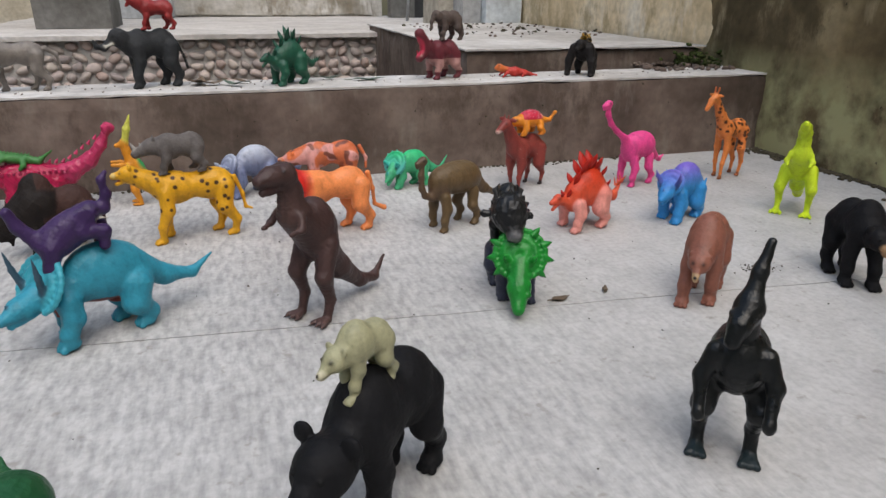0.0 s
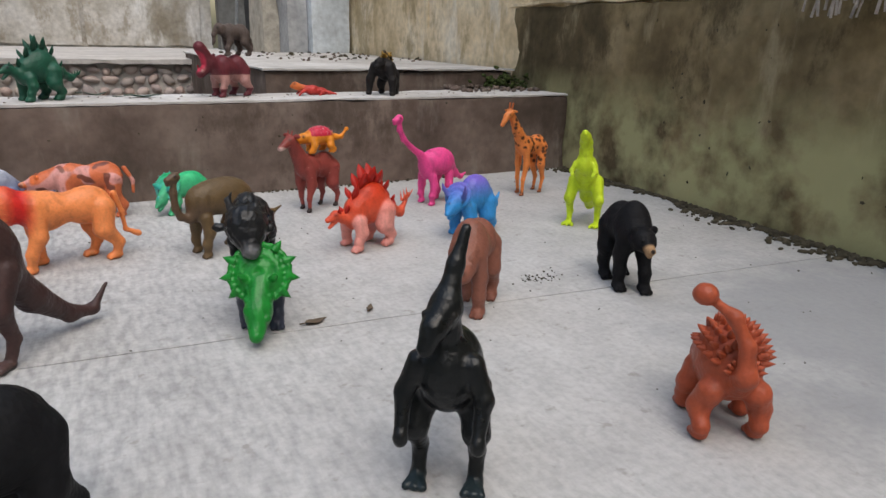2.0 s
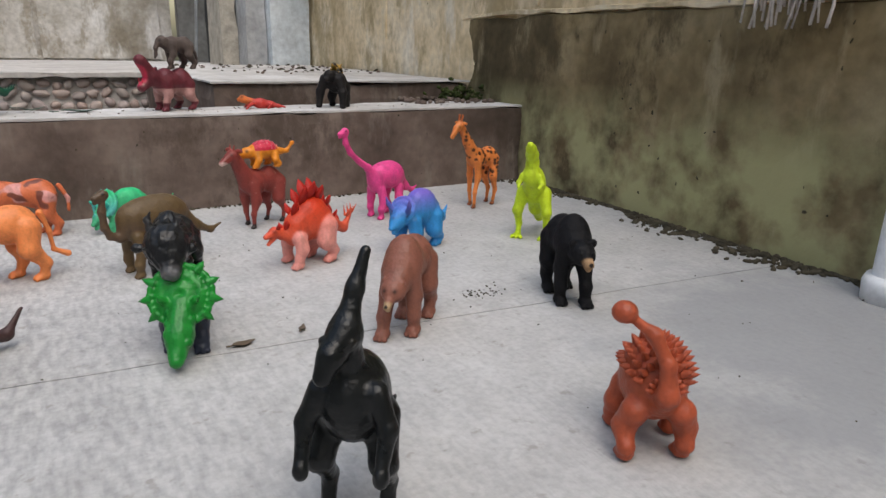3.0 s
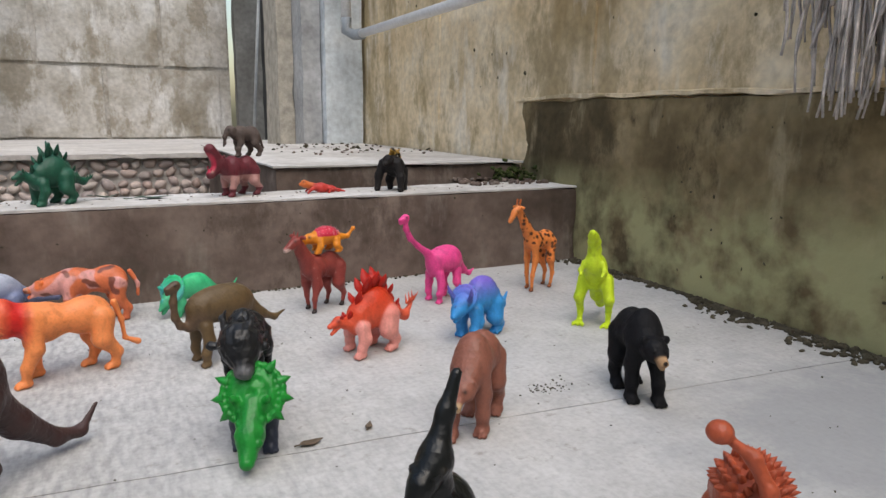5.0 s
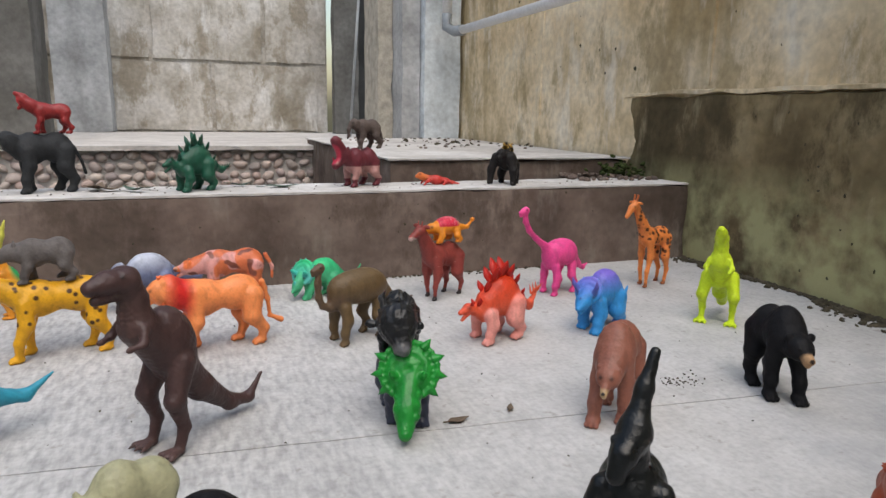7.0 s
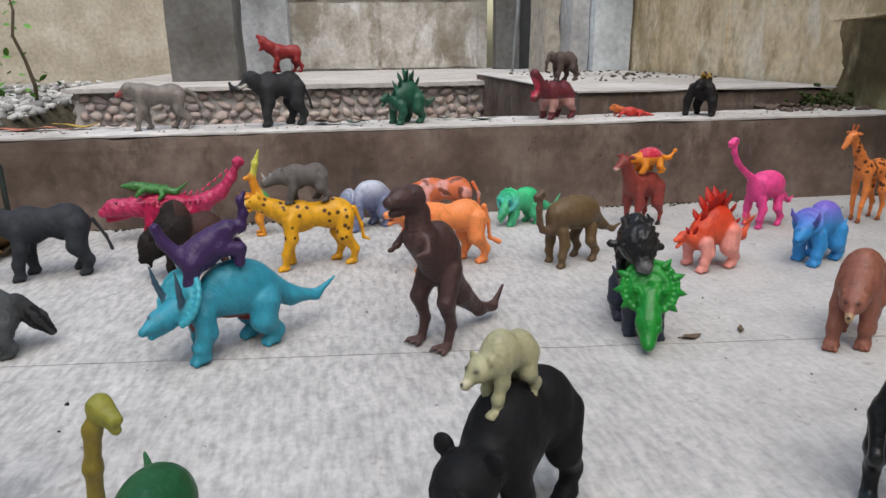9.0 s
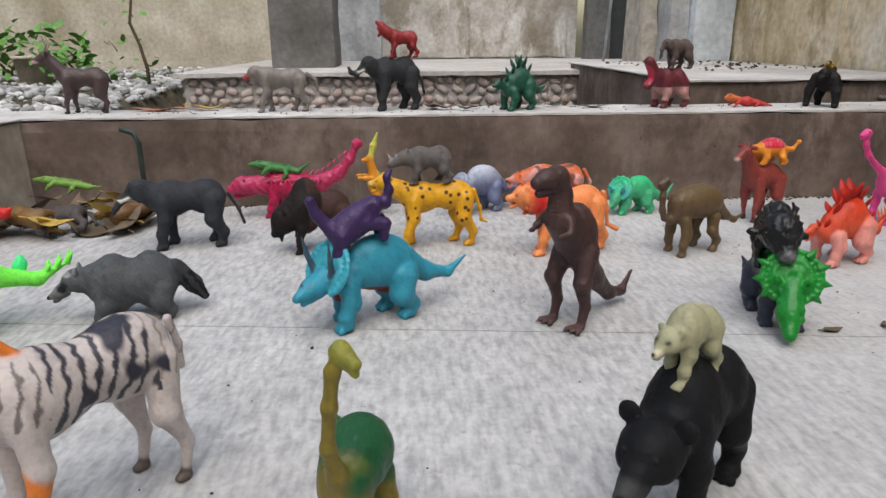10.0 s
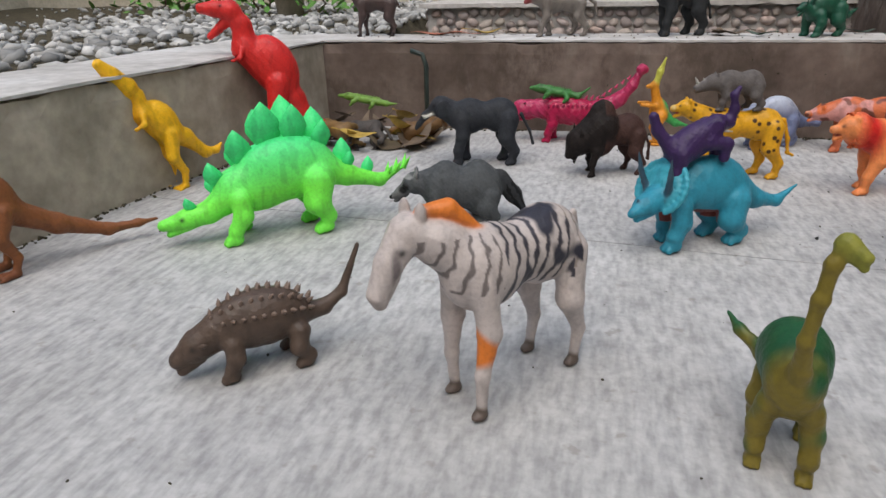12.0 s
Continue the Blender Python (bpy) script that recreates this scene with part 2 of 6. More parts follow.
def rough_box(x0, x1, y0, y1, z0, z1, cell=0.03, amp=0.002, chip=0.0, seed=0.0):
    """A box of small cells, its faces uneven and its edges worn."""
    bm = bmesh.new()
    lo, hi = Vector((x0, y0, z0)), Vector((x1, y1, z1))
    cnt = [max(1, min(120, round((hi[i] - lo[i]) / cell))) for i in range(3)]
    vmap = {}

    def vert(i, j, k):
        key = (i, j, k)
        if key not in vmap:
            vmap[key] = bm.verts.new((lo.x + (hi.x - lo.x) * i / cnt[0], lo.y + (hi.y - lo.y) * j / cnt[1], lo.z + (hi.z - lo.z) * k / cnt[2]))
        return vmap[key]
    for a in range(3):
        u, w = (a + 1) % 3, (a + 2) % 3
        for side in (0, cnt[a]):
            for i in range(cnt[u]):
                for j in range(cnt[w]):
                    quad = []
                    for di, dj in ((0, 0), (1, 0), (1, 1), (0, 1)):
                        idx = [0, 0, 0]
                        idx[a], idx[u], idx[w] = side, i + di, j + dj
                        quad.append(vert(*idx))
                    bm.faces.new(quad if side else quad[::-1])
    mid = (lo + hi) / 2
    for (i, j, k), v in vmap.items():
        p = v.co.copy()
        v.co += noise.noise_vector(p * 9 + Vector((seed, 0, 0))) * amp + noise.noise_vector(p * 34 + Vector((0, seed, 0))) * amp * 0.5
        edges = sum(q in (0, c) for q, c in zip((i, j, k), cnt))
        if chip and edges >= 2:
            pull = chip * (0.35 + max(0, noise.noise(p * 22 + Vector((seed, 3, 1)))) * 2.2)
            d = mid - p
            d = Vector([math.copysign(1, d[a]) if q in (0, c) else 0 for a, (q, c) in enumerate(zip((i, j, k), cnt))])
            v.co += d * pull
    return bm


def tube(points, radius, sides=8, closed_ends=True, taper=None):
    """Vertices and faces of a round tube along points."""
    verts, faces = [], []
    pts = [Vector(p) for p in points]
    up = Vector((0.13, 0.21, 0.97))
    for i, p in enumerate(pts):
        d = (pts[min(i + 1, len(pts) - 1)] - pts[max(i - 1, 0)]).normalized()
        a = d.cross(up if abs(d.dot(up)) < 0.95 else Vector((1, 0, 0))).normalized()
        b = d.cross(a)
        rr = radius * (taper[i] if taper else 1)
        for k in range(sides):
            t = 2 * math.pi * k / sides
            verts.append(p + (a * math.cos(t) + b * math.sin(t)) * rr)
    for i in range(len(pts) - 1):
        for k in range(sides):
            k2 = (k + 1) % sides
            faces.append((i * sides + k, i * sides + k2, (i + 1) * sides + k2, (i + 1) * sides + k))
    if closed_ends:
        faces.append(tuple(range(sides))[::-1])
        faces.append(tuple((len(pts) - 1) * sides + k for k in range(sides)))
    return verts, faces


def stone_mesh(name, seed, material, squash=(1, 1, 0.7)):
    """A rounded pebble of unit size."""
    bm = bmesh.new()
    bmesh.ops.create_icosphere(bm, subdivisions=2 if material is PEBBLE else 1, radius=0.5)
    for v in bm.verts:
        q = v.co.copy()
        v.co = Vector((q.x * squash[0], q.y * squash[1], q.z * squash[2])) * (1 + 0.28 * noise.noise(q * 2.3 + Vector((seed * 7.1, seed * 3.3, 0))))
    me = bpy.data.meshes.new(name)
    bm.to_mesh(me)
    bm.free()
    me.materials.append(material)
    me.shade_smooth()
    return me


# ---- setting ----
# the yard floor: two slabs that meet in a narrow joint
def floor_slab(name, y0, y1):
    bm = bmesh.new()
    nx, ny = 60, max(8, round((y1 - y0) / 0.05))
    g = [[bm.verts.new((-0.95 + 1.85 * i / nx, y0 + (y1 - y0) * j / ny, 0)) for j in range(ny + 1)] for i in range(nx + 1)]
    for col in g:
        for j, v in enumerate(col):
            near_joint = j / ny if y1 < 0.7 else 1 - j / ny
            v.co.y -= 0.094 * v.co.x * near_joint
    for i in range(nx):
        for j in range(ny):
            bm.faces.new((g[i][j], g[i + 1][j], g[i + 1][j + 1], g[i][j + 1]))
    for col in g:
        for j, v in enumerate(col):
            v.co.z = noise.noise(v.co * 5) * 0.0008
            if j in (0, ny):
                v.co.y += noise.noise(v.co * 25) * 0.0015
    border = [e for e in bm.edges if e.is_boundary]
    ext = bmesh.ops.extrude_edge_only(bm, edges=border)
    for v in ext["geom"]:
        if isinstance(v, bmesh.types.BMVert):
            v.co.z -= 0.03
    return part(name, bm, CONCRETE, None, smooth=False)


JOINT_Y = 0.551
floor_slab_near = tagged(floor_slab("floor", -1.6, JOINT_Y - 0.0008), "pale brushed concrete yard floor", "floor", kind="structure")
floor_slab_far = tagged(floor_slab("floor", JOINT_Y + 0.0008, 1.06), "pale brushed concrete yard floor with stains", "floor", kind="structure")
bm = rough_box(-3.5, 2.2, -2.4, 4.2, -0.2, -0.031, 0.4, 0.0)
tagged(part("ground", bm, SOIL, None), "bare dark earth under the yard", "ground", kind="structure")

# the low kerb wall along the far side: face darkened for shade, top pale
LEDGE_Z = 0.135
tagged(part("wall_kerb_far", rough_box(-0.74, 0.842, 1.035, 1.155, -0.03, LEDGE_Z - 0.004, 0.016, 0.0022, 0.0022, 1.0), LEDGE_SHADED, None, smooth=False), "low brown cement kerb wall across the yard, its face darkened as shade", "kerb", kind="structure")
tagged(part("wall_kerb_far_top", rough_box(-0.86, 0.842, 1.037, 1.157, LEDGE_Z - 0.004, LEDGE_Z, 0.016, 0.001, 0.001, 2.0), LEDGE_TOP, None, smooth=False), "pale worn cement top of the low kerb, light against its shaded face", "kerb top", kind="structure")
# the low kerb wall on the near left side, at a slight angle
kerb = part("wall_kerb_side", rough_box(-0.17, 0.0, -1.5, 0.06, -0.03, LEDGE_Z - 0.004, 0.02, 0.0022, 0.0022, 3.0), KERB_SIDE, None)
kerb.matrix_world = pose(-0.722, 1.035, 0, 0, 0, -7.5)
tagged(kerb, "low brown cement kerb wall with damp stains", "kerb", kind="structure")
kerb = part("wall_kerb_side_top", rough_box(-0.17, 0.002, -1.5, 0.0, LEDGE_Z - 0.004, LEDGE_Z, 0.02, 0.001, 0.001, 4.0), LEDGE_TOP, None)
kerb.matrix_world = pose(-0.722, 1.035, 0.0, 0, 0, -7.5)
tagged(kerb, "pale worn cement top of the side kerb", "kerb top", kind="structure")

# the wall on the right: a thick damp plinth below, stained render above
WALL_TURN = pose(0.822, 0.45, 0, 0, 0, -1.8) @ pose(-0.822, -0.45, 0)


def on_wall(ob):
    ob.matrix_world = WALL_TURN @ ob.matrix_world
    return ob


on_wall(tagged(part("wall_right_plinth", rough_box(0.822, 0.92, -1.8, 1.26, -0.03, 0.288, 0.022, 0.003, 0.003, 5.0), WALL_LOW, None), "dark damp mossy cement plinth of the yard wall", "wall", kind="structure"))
tagged(part("wall_right", rough_box(0.849, 0.98, -1.8, 2.20, 0.0, 1.5, 0.05, 0.003, 0.0, 6.0), WALL_UP, None), "stained yellowish rendered yard wall with runs of dirt", "wall", kind="structure")
# the joint strip that caps the plinth, broken and cracked
on_wall(tagged(part("trim", rough_box(0.8195, 0.846, -1.6, 1.262, 0.289, 0.297, 0.010, 0.0045, 0.002, 7.0), WALL_UP, None), "cracked cement lip above the damp plinth", "trim", kind="structure"))

tagged(part("trim_seam", rough_box(0.845, 0.853, 1.014, 1.024, 0.303, 1.5, 0.03, 0.002, 0.001, 7.5), WALL_UP, None), "thin raised cement seam up the yard wall", "trim", kind="structure")
tagged(part("trim_seam_far", rough_box(0.845, 0.853, 1.62, 1.632, 0.25, 1.5, 0.03, 0.002, 0.001, 7.7), WALL_UP, None), "thin raised cement seam up the yard wall", "trim", kind="structure")
# low step behind the kerb, shade painted into its front, with a pale side
tagged(part("step", rough_box(0.335, 0.838, 1.215, 2.16, -0.03, 0.166, 0.03, 0.003, 0.003, 8.0), LEDGE_SHADED, None), "low cement step with a worn edge, darkened as shade", "step", kind="structure")
tagged(part("step_top", rough_box(0.33, 0.838, 1.21, 2.16, 0.166, 0.170, 0.03, 0.001, 0.001, 9.0), LEDGE_TOP, None), "pale top of the cement step, light against its shaded front", "step top", kind="structure")

# the raised platform with a pebble facing
tagged(part("platform", rough_box(-0.82, 0.345, 2.06, 3.3, -0.03, 0.138, 0.04, 0.001, 0.0, 10.0), SLAB, None), "grey mortar platform body behind the kerb", "platform", kind="structure")
tagged(part("platform_top", rough_box(-0.84, 1.0, 2.03, 3.3, 0.138, 0.152, 0.04, 0.001, 0.002, 11.0), SLAB, None), "smooth pale cement slab of the raised platform", "platform", kind="structure")

# pillars, the doorway and the far walls
def pillar(name, x0, x1, y0, y1, z0, material, label):
    tagged(part(name, rough_box(x0, x1, y0, y1, z0, 2.0, 0.06, 0.002, 0.003, x0), material, None), label, "pillar", kind="structure")


pillar("pillar_1", -0.62, -0.41, 2.34, 2.55, 0.152, PILLAR_DARK, "dark grey square cement pillar on the platform")
pillar("pillar_2", -0.49, -0.292, 3.06, 3.22, 0.152, PILLAR, "light grey cement pillar against the far wall")
pillar("pillar_3", 0.597, 0.65, 2.30, 2.50, 0.152, PALE_WOOD, "pale weathered door post with flaking paint")
pillar("pillar_4", 0.65, 0.715, 2.20, 2.42, 0.152, PILLAR, "grey cement pillar with dark flaked patches")
pillar("pillar_5", 0.715, 0.84, 2.165, 2.40, 0.152, PAINTED, "pale blue painted cement pillar with peeling stains")
pillar("door_1", 0.592, 0.70, 3.02, 3.09, 0.152, PILLAR_DARK, "dull grey weathered door panel standing ajar")
# near-black slab stands in for the unlit depth of the doorway
tagged(part("wall_doorway", rough_box(0.70, 0.84, 3.04, 3.10, 0.152, 2.0, 0.2, 0.0), OPENING_SHADE, None), "near-black panel painting the shade inside the doorway in the far wall", "doorway", kind="structure")
tagged(part("wall_far_left", rough_box(-3.4, -0.60, 3.25, 3.4, -0.03, 2.0, 0.08, 0.004, 0.0, 12.0), CREAM, None), "cream rendered boundary wall with brown damp stains", "wall", kind="structure")
tagged(part("wall_left", rough_box(-3.5, -3.4, -2.3, 3.4, -0.03, 2.0, 0.2, 0.003), CREAM, None), "plain cream rendered boundary wall", "wall", kind="structure")
# unseen wall behind the camera, added tall to cut light on facing sides
tagged(part("wall_behind", rough_box(-3.5, 0.98, -2.4, -2.3, -0.03, 2.2, 0.2, 0.003), CREAM, None), "plain cream wall added out of view to block sky light", "wall", kind="structure")

# the far wall of large cement blocks
far_wall = tagged(part("wall_far", rough_box(-0.62, 0.595, 3.215, 3.4, 0.10, 2.0, 0.1, 0.001), BLOCK, None), "large cement block wall with stained mortar joints", "wall", kind="structure")
for row in range(6):
    z = 0.155 + row * 0.297
    x = -0.60 - (0.0 if row % 2 else 0.22)
    i = 0
    while x < 0.595:
        a, b2 = max(x, -0.60), min(x + 0.452, 0.592)
        if b2 - a > 0.06:
            part("block", rough_box(a + 0.004, b2 - 0.004, 3.205 - 0.006 * random.random(), 3.215, z + 0.004, z + 0.290, 0.05, 0.0025, 0.003, row + i), BLOCK, far_wall)
        x, i = x + 0.46, i + 1


# ---- moulded toys: smooth blends of tapered limbs, made into one skin; lengths in centimetres, x ahead, y to its left ----
class Figure:
    def __init__(self, cell=0.1):
        self.cell, self.limbs, self.paints, self.patterns, self.extra, self.pieces = cell, [], [], [], [], []

    def ball(self, c, r, col, k=0.5, tilt=0.0):
        r = np.array((r, r, r) if isinstance(r, (int, float)) else r, float)
        self.limbs.append(("e", np.array(c, float), r, radians(tilt), np.array(col, float), k))

    def limb(self, pts, rs, col, k=0.5):
        for (a, b), (ra, rb) in zip(zip(pts, pts[1:]), zip(rs, rs[1:])):
            self.limbs.append(("c", np.array(a, float), np.array(b, float), (ra, rb), np.array(col, float), k))

    def pair(self, pts, rs, col, k=0.5):
        for s in (1, -1):
            self.limb([(x, y * s, z) for x, y, z in pts], rs, col, k)

    def balls(self, c, r, col, k=0.3, tilt=0.0):
        for s in (1, -1):
            self.ball((c[0], c[1] * s, c[2]), r, col, k, tilt)

    def paint(self, c, r, col, soft=0.35):
        self.paints.append((np.array(c, float), np.array((r, r, r) if isinstance(r, (int, float)) else r, float), np.array(col, float), soft))

    def eyes(self, x, y, z, r=0.16, col=(0.01, 0.01, 0.01)):
        for s in (1, -1):
            self.ball((x, y * s, z), r, col, 0.05)

    def spike(self, base, tip, r, col, sides=6, piece=""):
        b, t = Vector(base), Vector(tip)
        d = (t - b).normalized()
        u = d.cross(Vector((0.3, 1, 0.2))).normalized()
        w = d.cross(u)
        ring = [b + (u * math.cos(2 * math.pi * i / sides) + w * math.sin(2 * math.pi * i / sides)) * r for i in range(sides)]
        half = [b + (t - b) * 0.55 + (u * math.cos(2 * math.pi * i / sides) + w * math.sin(2 * math.pi * i / sides)) * r * 0.55 for i in range(sides)]
        f = [(i, (i + 1) % sides, sides + (i + 1) % sides, sides + i) for i in range(sides)]
        f += [(sides + i, sides + (i + 1) % sides, 2 * sides) for i in range(sides)]
        (self.pieces if piece else self.extra).append((ring + half + [t], f, col) + ((piece,) if piece else ()))

    def plate(self, base, up, along, width, height, thick, col, tipcol=None):
        """A leaf-shaped back plate with a thick middle and a thin rim."""
        b, up, al = Vector(base), Vector(up).normalized(), Vector(along).normalized()
        out = up.cross(al).normalized()
        rim = []
        for s, h in ((-0.30, -0.1), (-0.5, 0.3), (-0.42, 0.55), (-0.2, 0.82), (0, 1.0), (0.2, 0.82), (0.42, 0.55), (0.5, 0.3), (0.30, -0.1)):
            rim.append(b + al * (s * width) + up * (h * height))
        n = len(rim)
        mid = b + up * (height * 0.35)
        verts = [v + out * thick * 0.15 for v in rim] + [v - out * thick * 0.15 for v in rim] + [mid + out * thick * 0.5, mid - out * thick * 0.5]
        f = [(i, i + 1, 2 * n) for i in range(n - 1)] + [(n + i + 1, n + i, 2 * n + 1) for i in range(n - 1)]
        f += [(i, n + i, n + i + 1, i + 1) for i in range(n - 1)] + [(n - 1, 0, 2 * n), (n, 2 * n - 1, 2 * n + 1)]
        self.pieces.append((verts, f, tipcol or col, "plate"))

    def distance(self, prim, p):
        if prim[0] == "c":
            _, a, b, (ra, rb), _, _ = prim
            d = b - a
            t = np.clip(((p - a) @ d) / max(d @ d, 1e-9), 0, 1)
            return np.linalg.norm(p - a - t[..., None] * d, axis=-1) - (ra + (rb - ra) * t)
        _, c, r, tilt, _, _ = prim
        q = p - c
        if tilt:
            cs, sn = math.cos(tilt), math.sin(tilt)
            q = np.stack((q[..., 0] * cs + q[..., 2] * sn, q[..., 1], -q[..., 0] * sn + q[..., 2] * cs), -1)
        k0 = np.linalg.norm(q / r, axis=-1)
        k1 = np.linalg.norm(q / (r * r), axis=-1)
        return k0 * (k0 - 1) / np.maximum(k1, 1e-6)

    def top(self, x, y):
        """Height of the back over a place."""
        z = np.arange(0.0, 30.0, 0.05)
        p = np.stack((np.full_like(z, x), np.full_like(z, y), z), -1)
        d = np.min([self.distance(q, p) for q in self.limbs], 0)
        hit = np.nonzero(d < 0)[0]
        return float(z[hit[-1]]) if len(hit) else 0.0

    def bounds(self, prim):
        if prim[0] == "c":
            _, a, b, (ra, rb), _, _ = prim
            return np.minimum(a - ra, b - rb), np.maximum(a + ra, b + rb)
        m = prim[2].max() if prim[3] else prim[2]
        return prim[1] - m, prim[1] + m

    def skin(self):
        h = self.cell
        bs = [self.bounds(q) for q in self.limbs]
        lo = np.min([b[0] for b in bs], 0) - 3 * h
        hi = np.max([b[1] for b in bs], 0) + 3 * h
        n = np.ceil((hi - lo) / h).astype(int) + 1
        val = np.full(n, 9.0)
        for prim, (a, b) in zip(self.limbs, bs):
            k = prim[5]
            i0 = np.maximum(((a - k - 2 * h - lo) / h).astype(int), 0)
            i1 = np.minimum(((b + k + 2 * h - lo) / h).astype(int) + 2, n)
            ax = [lo[j] + h * np.arange(i0[j], i1[j]) for j in range(3)]
            d = self.distance(prim, np.stack(np.meshgrid(*ax, indexing="ij"), -1))
            sl = tuple(slice(i0[j], i1[j]) for j in range(3))
            old = val[sl]
            e = np.maximum(k - np.abs(old - d), 0) / k
            val[sl] = np.minimum(old, d) - e * e * k * 0.25
        inside = val < 0
        corner = [val[i:n[0] - 1 + i, j:n[1] - 1 + j, k:n[2] - 1 + k] for i in (0, 1) for j in (0, 1) for k in (0, 1)]
        count = sum((c < 0).astype(np.int8) for c in corner)
        active = (count > 0) & (count < 8)
        idx = np.full(active.shape, -1)
        cells = np.argwhere(active)
        idx[active] = np.arange(len(cells))
        cv = np.stack([c[active] for c in corner], -1)
        off = np.array([(i, j, k) for i in (0, 1) for j in (0, 1) for k in (0, 1)], float)
        acc, num = np.zeros((len(cells), 3)), np.zeros(len(cells))
        for a in range(8):
            for b in range(a + 1, 8):
                if np.abs(off[a] - off[b]).sum() == 1:
                    m = (cv[:, a] < 0) != (cv[:, b] < 0)
                    t = cv[m, a] / (cv[m, a] - cv[m, b])
                    acc[m] += off[a] + t[:, None] * (off[b] - off[a])
                    num[m] += 1
        verts = lo + h * (cells + acc / num[:, None])
        quads = []
        for ax in range(3):
            u, w = (ax + 1) % 3, (ax + 2) % 3
            s0, s1 = [slice(None)] * 3, [slice(None)] * 3
            s0[ax], s1[ax] = slice(0, -1), slice(1, None)
            a, b = inside[tuple(s0)], inside[tuple(s1)]
            for flip, m in ((False, a & ~b), (True, b & ~a)):
                g = np.argwhere(m)
                g = g[(g[:, u] > 0) & (g[:, w] > 0) & (g[:, u] < n[u] - 1) & (g[:, w] < n[w] - 1)]
                qs = []
                for du, dw in ((1, 1), (0, 1), (0, 0), (1, 0)):
                    q = g.copy()
                    q[:, u] -= du
                    q[:, w] -= dw
                    qs.append(idx[q[:, 0], q[:, 1], q[:, 2]])
                q = np.stack(qs, -1)
                quads.append(q[:, ::-1] if flip else q)
        return verts, np.concatenate(quads)

    def build(self, name, place, material=None, label="", category="toy animal", group="", unit=0.01, rough=0.0):
        v, q = self.skin()
        col = np.zeros((len(v), 3))
        tot = np.zeros(len(v))
        for prim in self.limbs:
            wgt = np.exp(-np.clip(self.distance(prim, v) - 0.0, -1, 9) / 0.07)
            col += wgt[:, None] * prim[4]
            tot += wgt
        col /= tot[:, None]
        for c, r, pc, soft in self.paints:
            d = np.linalg.norm((v - c) / r, axis=-1)
            m = np.clip((1 + soft / 2 - d) / soft, 0, 1)[:, None]
            col = col * (1 - m) + pc * m
        for fn in self.patterns:
            col = fn(v, col)
        if rough:
            wob = np.stack([np.sin(v @ np.array(d) * 2.1 + i) * np.sin(v @ np.array(d[::-1]) * 3.7 + 2 * i) for i, d in enumerate(((1.3, 0.7, 1.9), (0.6, 1.7, -1.1), (-1.2, 1.5, 0.8)))], -1)
            fold = np.stack([np.sin(v @ np.array(d) * 6.3 + i) * np.sin(v @ np.array(d[::-1]) * 5.1 + i) for i, d in enumerate(((0.9, -1.4, 0.6), (1.6, 0.5, -0.7), (0.4, 1.1, 1.5)))], -1)
            v = v + (wob + 0.5 * fold) * rough * 0.4
        verts, faces, cols = [tuple(p) for p in v], q.tolist(), [tuple(c) for c in col]
        for ev, ef, ec in self.extra:
            base = len(verts)
            verts += [tuple(p) for p in ev]
            faces += [[base + i for i in f] for f in ef]
            cols += [tuple(ec)] * len(ev)
        def painted(nm, vv, ff, cc):
            me = bpy.data.meshes.new(nm)
            me.from_pydata([(x * unit, y * unit, z * unit) for x, y, z in vv], [], ff)
            layer = me.color_attributes.new("paint", "FLOAT_COLOR", "POINT")
            layer.data.foreach_set("color", np.array([(*k, 1.0) for k in cc]).ravel())
            me.materials.append(material or TOY)
            me.shade_smooth()
            return new(nm, me)
        ob = painted(name, verts, faces, cols)
        ob.matrix_world = place
        for pv, pf, pc, nm in self.pieces:
            painted(nm, pv, pf, [pc] * len(pv)).parent = ob
        return tagged(ob, label, category, group)


def spots(col, scale, limit, inside=None):
    """Rounded spots of a second paint."""
    def fn(v, c):
        out = c.copy()
        for i, p in enumerate(v):
            if (inside is None or inside(p)):
                d = noise.voronoi(Vector(p) * scale)[0][0]
                if d < limit:
                    m = min(1, (limit - d) / 0.08)
                    out[i] = c[i] * (1 - m) + np.array(col) * m
        return out
    return fn


def blotches(col, scale, level, inside=None, soft=0.12, seed=0.0):
    def fn(v, c):
        out = c.copy()
        for i, p in enumerate(v):
            if inside is None or inside(p):
                m = min(1, max(0, (noise.noise(Vector(p) * scale + Vector((seed, seed, 0))) - level) / soft))
                out[i] = c[i] * (1 - m) + np.array(col) * m
        return out
    return fn


def stripes(col, step, wide, inside, lean=0.3):
    def fn(v, c):
        out = c.copy()
        for i, p in enumerate(v):
            if inside(p):
                w = p[0] + lean * p[2] + 0.25 * noise.noise(Vector(p) * 1.6)
                s = abs((w / step) % 1.0 - 0.5) * 2
                m = min(1, max(0, (s - (1 - wide)) / 0.15))
                out[i] = c[i] * (1 - m) + np.array(col) * m
        return out
    return fn


def above(col, z0, z1, slope=0.0):
    """A second paint sprayed on from above, fading between two heights."""
    def fn(v, c):
        m = np.clip((v[:, 2] + slope * v[:, 0] - z0) / (z1 - z0), 0, 1)[:, None]
        return c * (1 - m) + np.array(col) * m
    return fn


